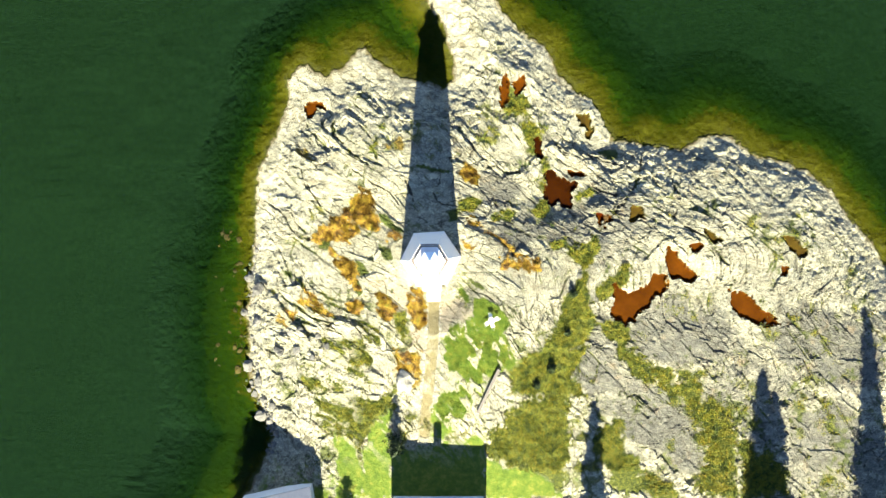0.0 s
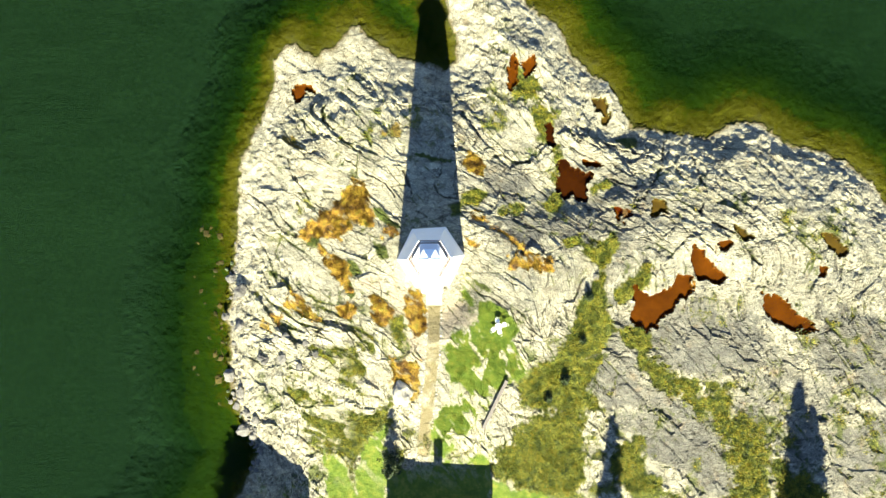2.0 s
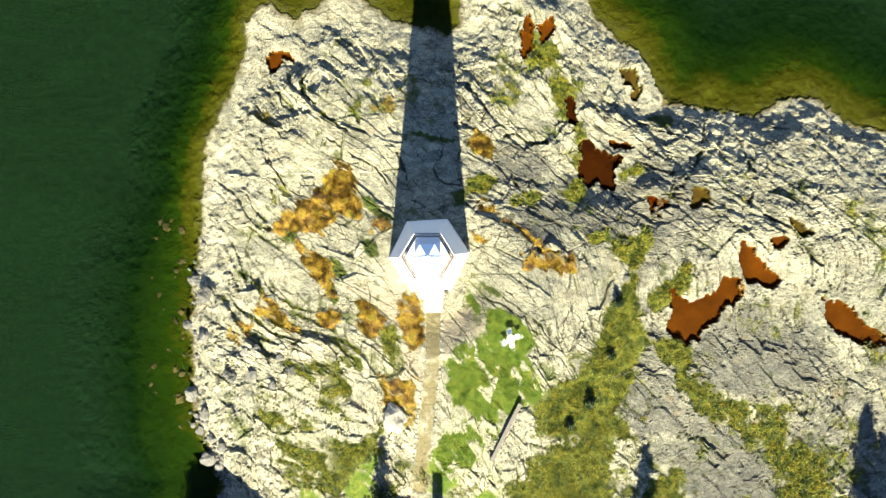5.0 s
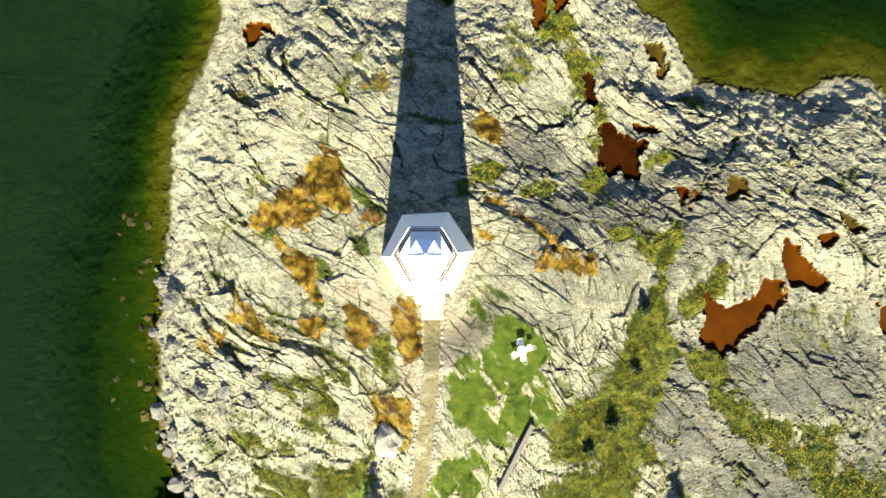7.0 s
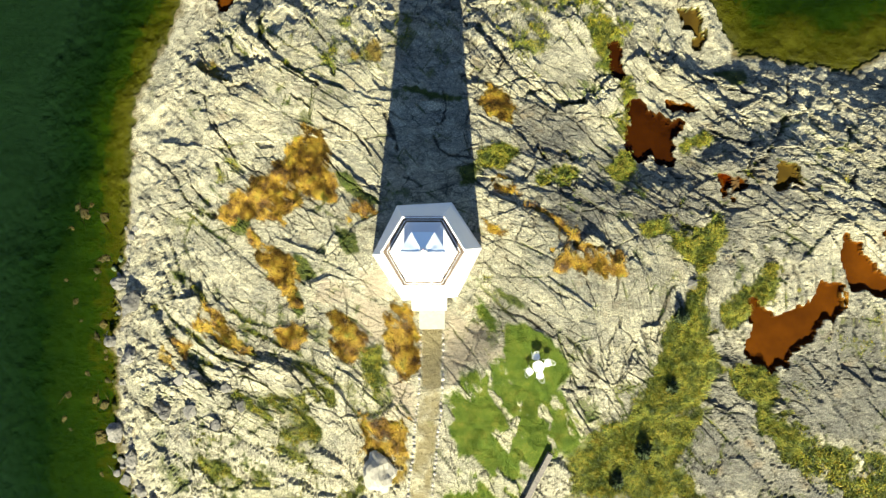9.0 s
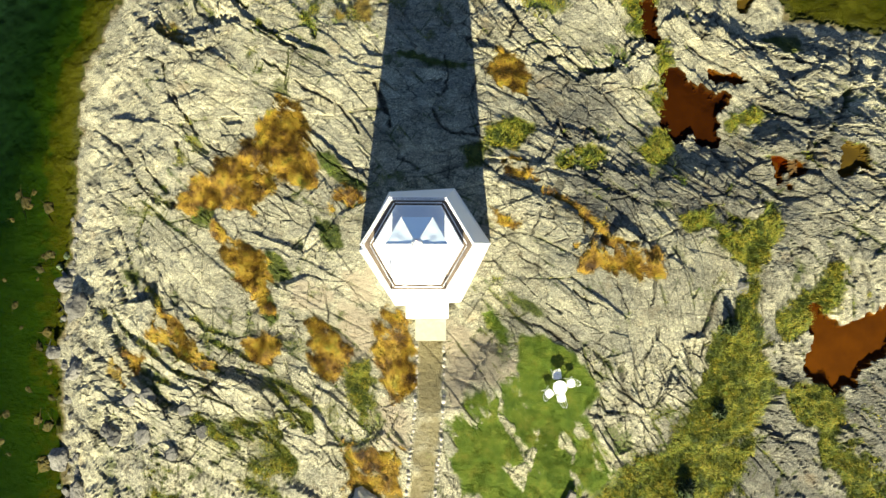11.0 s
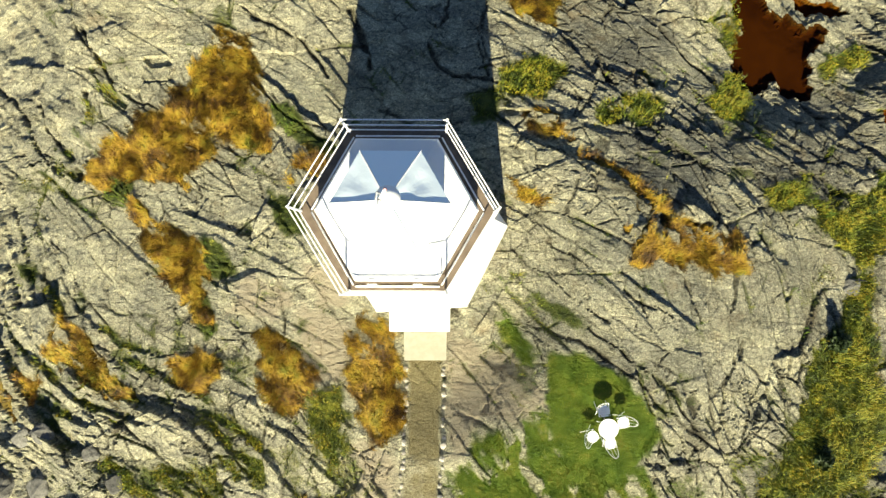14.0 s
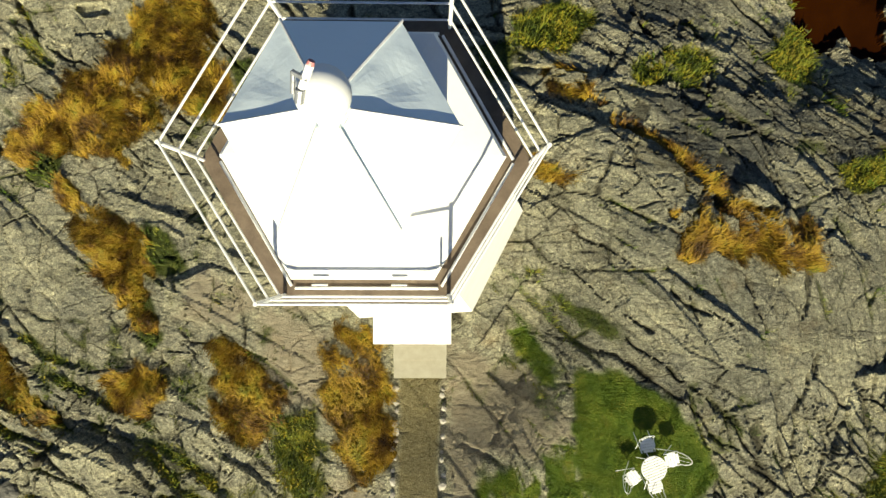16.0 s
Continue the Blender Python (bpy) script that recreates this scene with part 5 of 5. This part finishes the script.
def blades(name, x, y, z, rs, height, width, mat, label, category, comb=1.0):
    """Bent blades, each a tapering strip of three faces, combed by the wind in swathes."""
    k = len(x)
    swath = 6.3 * fbm(x * 0.8, y * 0.8, 101, 3) * 2 + rs.normal(0, 0.6, k)
    h = height * (0.5 + rs.rand(k)) * (0.7 + 0.9 * value_noise(x * 1.7, y * 1.7, 103))
    lean = comb * h * (0.35 + 0.7 * rs.rand(k))
    dx, dy = np.cos(swath), np.sin(swath)
    wx, wy = -dy * width, dx * width
    rows = []
    for side, along, up, w in ((-1, 0, -0.04, 1), (1, 0, -0.04, 1), (-1, 0.3, 0.62, 0.8), (1, 0.3, 0.62, 0.8), (0, 1.0, 1.0, 0)):
        rows.append(np.stack([x + dx * lean * along + side * wx * w, y + dy * lean * along + side * wy * w, z + h * up], -1))
    co = np.stack(rows, 1).reshape(-1, 3)
    b = np.arange(k)[:, None] * 5
    me = bpy.data.meshes.new(name)
    quads, tris = (b + [0, 1, 3, 2]).tolist(), (b + [2, 3, 4]).tolist()
    me.from_pydata(co.tolist(), [], quads + tris)
    me.materials.append(mat)
    ob = new(name, me)
    return tagged(ob, label, category, kind="stuff")


def leaves(name, x, y, z, rs, size, spread, high, per, mat, label, category):
    """Low clumps of many small leaves, uneven in height and density."""
    k = len(x)
    r = spread * (0.5 + rs.rand(k))
    n = k * per
    cx, cy, cz, cr = (np.repeat(a, per) for a in (x, y, z, r))
    ang, rad = rs.uniform(0, 6.283, n), np.sqrt(rs.rand(n)) * cr
    up = high * np.repeat(0.4 + rs.rand(k), per) * (1 - (rad / cr) ** 2) * (0.35 + 0.65 * rs.rand(n))
    c = np.stack([cx + rad * np.cos(ang), cy + rad * np.sin(ang), cz + up], -1)
    a = rs.normal(0, 1, (n, 3))
    a /= np.linalg.norm(a, axis=1)[:, None]
    b = np.cross(a, rs.normal(0, 1, (n, 3)) + [0, 0, 0.8])
    b /= np.linalg.norm(b, axis=1)[:, None]
    s = (size * (0.6 + 0.8 * rs.rand(n)))[:, None]
    co = np.stack([c - a * s, c + b * s * 0.45, c + a * s, c - b * s * 0.45], 1).reshape(-1, 3)
    me = bpy.data.meshes.new(name)
    me.from_pydata(co.tolist(), [], (np.arange(n)[:, None] * 4 + [0, 1, 2, 3]).tolist())
    me.materials.append(mat)
    ob = new(name, me)
    return tagged(ob, label, category, kind="stuff")


x, y, z, rs = scatter(gold, -18, 12, -14, 10, 620000, 201, 0.25)
blades("golden_sedge", x, y, z, rs, 0.19, 0.008, M_GRASS_GOLD, "golden brown autumn sedge combed over in rock hollows", "grass", 1.2)
x, y, z, rs = scatter(lawn, 0, 10, -20, -3, 200000, 202, 0.4)
blades("lawn_grass", x, y, z, rs, 0.032, 0.009, M_GRASS_GREEN, "short green lawn grass between rock slabs", "grass", 0.8)
x, y, z, rs = scatter(shrub, -20, 24, -26, 18, 420000, 203, 0.3)
blades("scrub_grass", x, y, z, rs, 0.20, 0.008, M_SCRUB_GRASS, "yellow-green autumn grass growing in the rock joints", "grass", 1.0)
x, y, z, rs = scatter(shrub, -20, 24, -26, 18, 22000, 206, 0.45)
leaves("scrub", x, y, z, rs, 0.04, 0.26, 0.38, 40, M_LEAF, "low yellow-green autumn scrub in the rock joints", "scrub")
x, y, z, rs = scatter(shrub, 24, 56, -29, 4, 15000, 204, 0.4)
leaves("far_scrub", x, y, z, rs, 0.065, 0.5, 0.4, 26, M_LEAF, "low yellow-green autumn scrub in the rock joints", "scrub")
x, y, z, rs = scatter(np.maximum(moss, 0.7 * soil * (gold < 0.2)), -19, 16, -14, 12, 60000, 205, 0.3)
blades("green_tufts", x, y, z, rs, 0.13, 0.012, M_GRASS_GREEN, "small green grass tufts growing in rock cracks", "grass", 0.9)


# ---- path edging and boulders ----
def stone_mesh(name, seed, mat, sub=2, rough=0.25, flat=0.7):
    bm = bmesh.new()
    bmesh.ops.create_icosphere(bm, subdivisions=sub, radius=1.0)
    off = Vector((seed * 7.7, seed * 3.1, 0))
    for v in bm.verts:
        k = 1 + rough * noise.noise(v.co * 1.3 + off) * 2 + 0.3 * rough * noise.noise(v.co * 3.7 + off)
        d = v.co * k
        d.z *= flat
        v.co = d
    return mesh_from(bm, name, mat)


def block_mesh(name, seed, mat, flat=0.7):
    """An angular block: the hull of a few scattered points, its edges worn."""
    rs = np.random.RandomState(seed)
    bm = bmesh.new()
    for _ in range(17):
        p = Vector(rs.normal(0, 1, 3)).normalized() * rs.uniform(0.85, 1.1)
        bm.verts.new((p.x, p.y, p.z * flat))
    hull = bmesh.ops.convex_hull(bm, input=list(bm.verts))
    bmesh.ops.delete(bm, geom=[v for v in hull["geom_interior"] if isinstance(v, bmesh.types.BMVert)], context="VERTS")
    bmesh.ops.bevel(bm, geom=list(bm.edges), offset=0.12, segments=2, affect="EDGES", profile=0.5)
    bmesh.ops.triangulate(bm, faces=list(bm.faces))
    bmesh.ops.subdivide_edges(bm, edges=[e for e in bm.edges if e.calc_length() > 0.3], cuts=3, use_grid_fill=True)
    for v in bm.verts:
        q = v.co * 1.7 + Vector((seed, 0, 0))
        v.co += v.co.normalized() * (0.16 * noise.noise(q) + 0.09 * noise.noise(q * 2.6) + 0.05 * noise.noise(q * 6))
    return mesh_from(bm, name, mat)


path = new("garden_path")
path.matrix_world = pose(0, 0, 0)
tagged(path, "gravel garden path edged with rows of pale round stones", "path")
small = [stone_mesh("edging_stone", i, M_STONE, 1, 0.2, 0.75) for i in range(5)]
rs = random.Random(5)
for side in (-1, 1):
    run = 0.0
    for (ax, ay), (bx, by) in zip(PATH_LINE, PATH_LINE[1:]):
        a, b = Vector((ax, ay)), Vector((bx, by))
        d = (b - a).normalized()
        across = Vector((-d.y, d.x)) * side
        s = 0.75 if ay > -6 else 0.1
        while s < (b - a).length and a.y + d.y * s > -18.6:
            p = a + d * s + across * (0.74 + rs.uniform(-0.05, 0.05))
            r = rs.uniform(0.06, 0.12)
            ob = new("edging_stone", rs.choice(small))
            ob.matrix_world = pose(p.x, p.y, ground_z(p.x, p.y) + r * 0.35, 0, 0, rs.uniform(0, 360)) @ Matrix.Diagonal((r * rs.uniform(0.9, 1.35), r, r, 1))
            ob.parent = path
            s += rs.uniform(0.2, 0.42)

pale_block = stone_mesh("boulder", 33, M_PALE, 3, 0.24, 0.55)
big = [block_mesh("boulder", 20 + i, M_BOULDER, 0.65) for i in range(6)]


def boulder(x, y, r, k, label="pale weathered boulder lying at the waterline", sx=1.0, turn=0.0, sink=0.25, group="shore boulders"):
    ob = new("boulder", big[k % 6])
    ob.matrix_world = pose(x, y, ground_z(x, y) + r * (0.55 - sink) * 0.8, 0, 0, turn) @ Matrix.Diagonal((r * sx, r, r, 1))
    return tagged(ob, label, "boulder", group)


for i, (x, y, r) in enumerate([(-22.8, -3.4, 0.6), (-21.4, -4.6, 0.8), (-21.8, -8.6, 0.7), (-16.9, -9.7, 0.5), (-15.8, -9.3, 0.45), (-13.6, -10.0, 0.4), (-18.4, -12.1, 0.5), (-23.0, -14.2, 0.75), (-21.6, -15.9, 0.7), (-22.3, -17.6, 0.5), (-21.5, -20.3, 0.75), (-19.9, -18.9, 0.55), (-20.4, -21.0, 0.5), (-21.0, -18.2, 0.5), (-19.6, -22.7, 0.45), (-12.5, -11.1, 0.4), (-16.3, -11.7, 0.5), (-14.3, -12.4, 0.4), (-18.9, -11.8, 0.5), (-23.4, -7.6, 0.5)]):
    boulder(x, y, r, i, sx=1.2, turn=37 * i)
for i in range(84):
    y = rs.uniform(-25, -13) if i % 3 else rs.uniform(-13, 2)
    x = float(np.interp(y, [-25.5, -23.1, -20.3, -17.1, -13.6, -6.7, -3.2, 1], [-21.0, -20.3, -21.3, -22.7, -23.0, -23.2, -22.9, -22.2])) + rs.gauss(0.6, 0.6)
    boulder(x, y, rs.uniform(0.10, 0.30), i, sx=rs.uniform(0.9, 1.4), turn=rs.uniform(0, 360))
weedy = [block_mesh("sunken_boulder", 40 + i, M_WEED, 0.6) for i in range(3)]
for i in range(30):
    x, y, r = -23.9 - 3.6 * rs.random() ** 1.6, rs.uniform(-18, 3), rs.uniform(0.15, 0.48)
    ob = new("sunken_boulder", weedy[i % 3])
    ob.matrix_world = pose(x, y, min(ground_z(x, y), WATER_Z - 0.9 * r) - 0.1 * r, 0, 0, rs.uniform(0, 360)) @ Matrix.Diagonal((r * 1.2, r, r, 1))
    tagged(ob, "ochre weed-covered boulder under shallow lake water", "boulder", "sunken boulders")
boulder(-3.5, -15.0, 1.2, 2, "large pale rounded boulder beside the gravel path", 0.8, 10, 0.3, "boulders by the path").data = pale_block
boulder(16.6, -3.2, 0.4, 4, "pale boulder among yellow scrub", 1.1, 20, 0.3, "boulders in the scrub")

# ---- timber lying on the rock ----
bm = bmesh.new()
bmesh.ops.create_cube(bm, size=1, matrix=Matrix.Diagonal((5.6, 0.34, 0.28, 1)))
bmesh.ops.subdivide_edges(bm, edges=[e for e in bm.edges if abs(e.verts[0].co.x - e.verts[1].co.x) > 1], cuts=12)
for v in bm.verts:
    v.co += Vector((0, 0.03 * noise.noise(Vector((v.co.x * 0.6, 0, 3))), 0.02 * noise.noise(Vector((v.co.x * 0.8, 5, 0)))))
bmesh.ops.bevel(bm, geom=list(bm.edges), offset=0.012, segments=1, affect="EDGES")
timber = part("timber", bm, M_LOG)
za, zb = ground_z(7.1, -13.4), ground_z(4.7, -18.5)
mid_z = max(ground_z(5.9 + 2.4 * t, -15.95 + 5.1 * t) - (zb + (za - zb) * (t + 0.5)) for t in (-0.4, -0.2, 0.0, 0.2, 0.4))
timber.matrix_world = pose(5.9, -15.95, (za + zb) / 2 + max(mid_z, 0) + 0.1, 0, -math.degrees(math.atan2(za - zb, 5.6)), 64.8)
tagged(timber, "long weathered grey squared timber lying on bare rock", "timber")


# ---- garden furniture ----
def garden_table(x, y):
    z0 = ground_z(x, y)
    t = thing("garden_table", x, y, z0, "round white slatted metal garden table on the lawn", "table")
    bm = bmesh.new()
    ring = [(0.335 * math.cos(a), 0.335 * math.sin(a)) for a in np.linspace(0, 2 * math.pi, 33)]
    for p, q in zip(ring, ring[1:]):
        rod(bm, (*p, 0.78), (*q, 0.78), 0.014, 6)
    part("rim", bm, M_RAIL, t)
    for k in range(-4, 5):
        half = math.sqrt(max(0.33 ** 2 - (k * 0.073) ** 2, 0.01))
        bm = bmesh.new()
        bevel_box(bm, 0, k * 0.073, 0.785, 2 * half, 0.06, 0.012, 0.003)
        slat = part("slat", bm, M_RAIL, t)
        slat.matrix_local = pose(0, 0, 0, 0, 0, 22)
    for k in range(4):
        a = radians(45 + 90 * k)
        bm = bmesh.new()
        rod(bm, (0.26 * math.cos(a), 0.26 * math.sin(a), 0.77), (0.22 * math.cos(a + 2.2), 0.22 * math.sin(a + 2.2), 0.0), 0.011, 6)
        part("leg", bm, M_RAIL, t)
    return t


def garden_chair():
    """Facing +y: slatted seat, tube legs, bowed back."""
    c = thing("garden_chair", 0, 0, 0, "white slatted metal bistro chair drawn up to the table", "chair", "chairs round the garden table")
    for k in range(-2, 3):
        bm = bmesh.new()
        bevel_box(bm, 0, k * 0.078, 0.49, 2 * math.sqrt(0.205 ** 2 - (k * 0.078) ** 2), 0.071, 0.016, 0.004)
        part("seat_slat", bm, M_RAIL, c)
    for sx in (-1, 1):
        bm = bmesh.new()
        rod(bm, (sx * 0.19, -0.2, 0.48), (sx * 0.18, 0.2, 0.48), 0.011, 6)
        part("seat_bar", bm, M_RAIL, c)
    for sx in (-1, 1):
        for y0, y1 in ((0.19, -0.24), (-0.17, 0.23)):
            bm = bmesh.new()
            rod(bm, (sx * 0.19, y0, 0.48), (sx * 0.2, y1, 0.0), 0.011, 6)
            part("leg", bm, M_RAIL, c)
    bm = bmesh.new()
    arc = [(0.17 * math.cos(a), -0.19 - 0.20 * math.sin(a), 0.49 + 0.40 * math.sin(a)) for a in np.linspace(0, math.pi, 13)]
    for p, q in zip(arc, arc[1:]):
        rod(bm, p, q, 0.011, 6)
    part("back_frame", bm, M_RAIL, c)
    for sx in (-0.06, 0.06):
        bm = bmesh.new()
        rod(bm, (sx, -0.19, 0.49), (sx * 0.9, -0.37, 0.84), 0.006, 5)
        part("back_rod", bm, M_RAIL, c)
    return c


TABLE = (6.17, -7.9)
garden_table(*TABLE)
first = garden_chair()
for k, (x, y) in enumerate([(6.77, -7.76), (5.70, -8.27), (6.33, -8.50), (6.09, -7.36)]):
    face = math.degrees(math.atan2(TABLE[1] - y, TABLE[0] - x)) - 90
    m = pose(x, y, ground_z(x, y), 0, 0, face)
    if k == 0:
        first.matrix_world = m
    else:
        copy_thing(first, m)


# ---- trees and bushes ----
M_BARK = simple("grey_bark", (0.16, 0.12, 0.09), (0.06, 0.045, 0.035), 6.0, 0.9, 0, 0.03)


def conifer(x, y, h, r, seed, label, crown_from=0.12, name="conifer"):
    z0 = ground_z(x, y)
    t = thing(name, x, y, z0, label, "tree", "conifers on the point")
    rs = np.random.RandomState(seed)
    bm = bmesh.new()
    rod(bm, (0, 0, -0.3), (0, 0, h * 0.97), 0.02 * h + 0.03, 8, 0.02)
    part("trunk", bm, M_BARK, t)
    co, faces = [], []
    levels = max(10, int(h * 2.6))
    for lv in range(levels):
        f = lv / levels
        zz = h * (crown_from + (1 - crown_from) * f)
        reach = r * (1 - f) ** 0.6 * rs.uniform(0.75, 1.1) + 0.05
        for _ in range(9):
            a, rr = rs.uniform(0, 6.283), reach * rs.uniform(0.7, 1.1)
            tip = np.array([math.cos(a) * rr, math.sin(a) * rr, zz - 0.25 * rr])
            n = max(6, int(24 * rr))
            for q in rs.rand(n):
                c = np.array([0, 0, zz]) * (1 - q) + tip * q + rs.normal(0, 0.07 * rr + 0.03, 3)
                d1, d2 = rs.normal(0, 1, 3), rs.normal(0, 1, 3)
                s = (0.10 + 0.10 * rs.rand()) * (1.6 if h > 8 else 1)
                d1, d2 = d1 / np.linalg.norm(d1) * s, d2 / np.linalg.norm(d2) * s * 0.5
                b = len(co)
                co += [c - d1, c + d2, c + d1, c - d2]
                faces.append((b, b + 1, b + 2, b + 3))
    me = bpy.data.meshes.new("crown")
    me.from_pydata([tuple(v) for v in co], [], faces)
    me.materials.append(M_NEEDLE)
    crown = new("crown", me)
    crown.parent = t
    return t


TALL = "tall dark green conifer on rocky ground"
for i, (x, y, h, r) in enumerate([(18.2, -38, 14, 2.5), (38.0, -37, 15.0, 3.1), (39.5, -36, 12.5, 2.6), (51.0, -36, 17.5, 3.0), (56, -32, 15, 2.6), (-10.5, -35, 5.5, 2.2), (-23.5, -36, 7.5, 2.6), (60, -18, 12.5, 2.4)]):
    conifer(x, y, h, r, 300 + i, TALL)
conifer(-4.7, -22.3, 4.5, 1.35, 320, "bushy green conifer beside the lawn", 0.05)
for i, (x, y, h, r) in enumerate([(13.1, -13.6, 1.0, 0.7), (11.4, -15.5, 0.9, 0.6), (15.6, -5.2, 0.8, 0.6), (15.0, -9.6, 0.7, 0.5)]):
    conifer(x, y, h, r, 330 + i, "low dark green juniper bush in yellow scrub", 0.02, "juniper")

# ---- house and shed at the south end ----
M_SHINGLE = simple("grey_shingle", (0.178, 0.16, 0.154), (0.0952, 0.0889, 0.0889), 5.0, 0.85)
M_BRICK = simple("chimney_brick", (0.214, 0.0827, 0.0534), (0.13, 0.0534, 0.0356), 9.0, 0.85)
M_TIN = simple("pale_tin_roof", (0.367, 0.374, 0.379), (0.285, 0.296, 0.308), 2.0, 0.45, 0.3)


def gable_house(name, x, y, w, d, wall_h, ridge_h, turn, label, roof_mat, chimney):
    z0 = ground_z(x, y)
    hs = thing(name, x, y, z0, label, "house", turn=turn)
    bm = bmesh.new()
    prof = [(-d / 2, -0.6), (d / 2, -0.6), (d / 2, wall_h), (0, ridge_h), (-d / 2, wall_h)]
    loft(bm, [[Vector((sx * w / 2, p, q)) for p, q in prof] for sx in (-1, 1)])
    part("wall", bm, M_WHITE, hs)
    k = (ridge_h - wall_h) / (d / 2)
    for s in (-1, 1):
        bm = bmesh.new()
        e = d / 2 + 0.35
        prof = [(0, ridge_h + 0.02), (s * e, ridge_h + 0.02 - k * e), (s * e, ridge_h + 0.16 - k * e), (0, ridge_h + 0.16)]
        if s < 0:
            prof = prof[::-1]
        loft(bm, [[Vector((sx * (w / 2 + 0.3), p, q)) for p, q in prof] for sx in (-1, 1)])
        part("roof", bm, roof_mat, hs)
    for sx in (-0.3, 0.3):
        bm = bmesh.new()
        bevel_box(bm, sx * w, -d / 2 - 0.02, wall_h * 0.55, 0.9, 0.08, 1.1, 0.01)
        part("window", bm, M_GLASS, hs)
    bm = bmesh.new()
    bevel_box(bm, 0, -d / 2 - 0.02, 1.0, 0.9, 0.1, 2.05, 0.01)
    part("door", bm, M_DECK, hs)
    if chimney:
        bm = bmesh.new()
        bevel_box(bm, chimney, 0, ridge_h + 0.6, 0.9, 0.7, 2.6, 0.02)
        part("chimney", bm, M_BRICK, hs)
    return hs


gable_house("keepers_house", 0.2, -31.9, 10.4, 6.6, 4.2, 7.0, 0, "white gabled keeper's house with shingle roof and chimney", M_SHINGLE, -0.15)
gable_house("boat_shed", -18.2, -31.6, 8.5, 6.4, 2.6, 4.2, 12, "small shed with pale metal gable roof by the shore", M_TIN, 0)
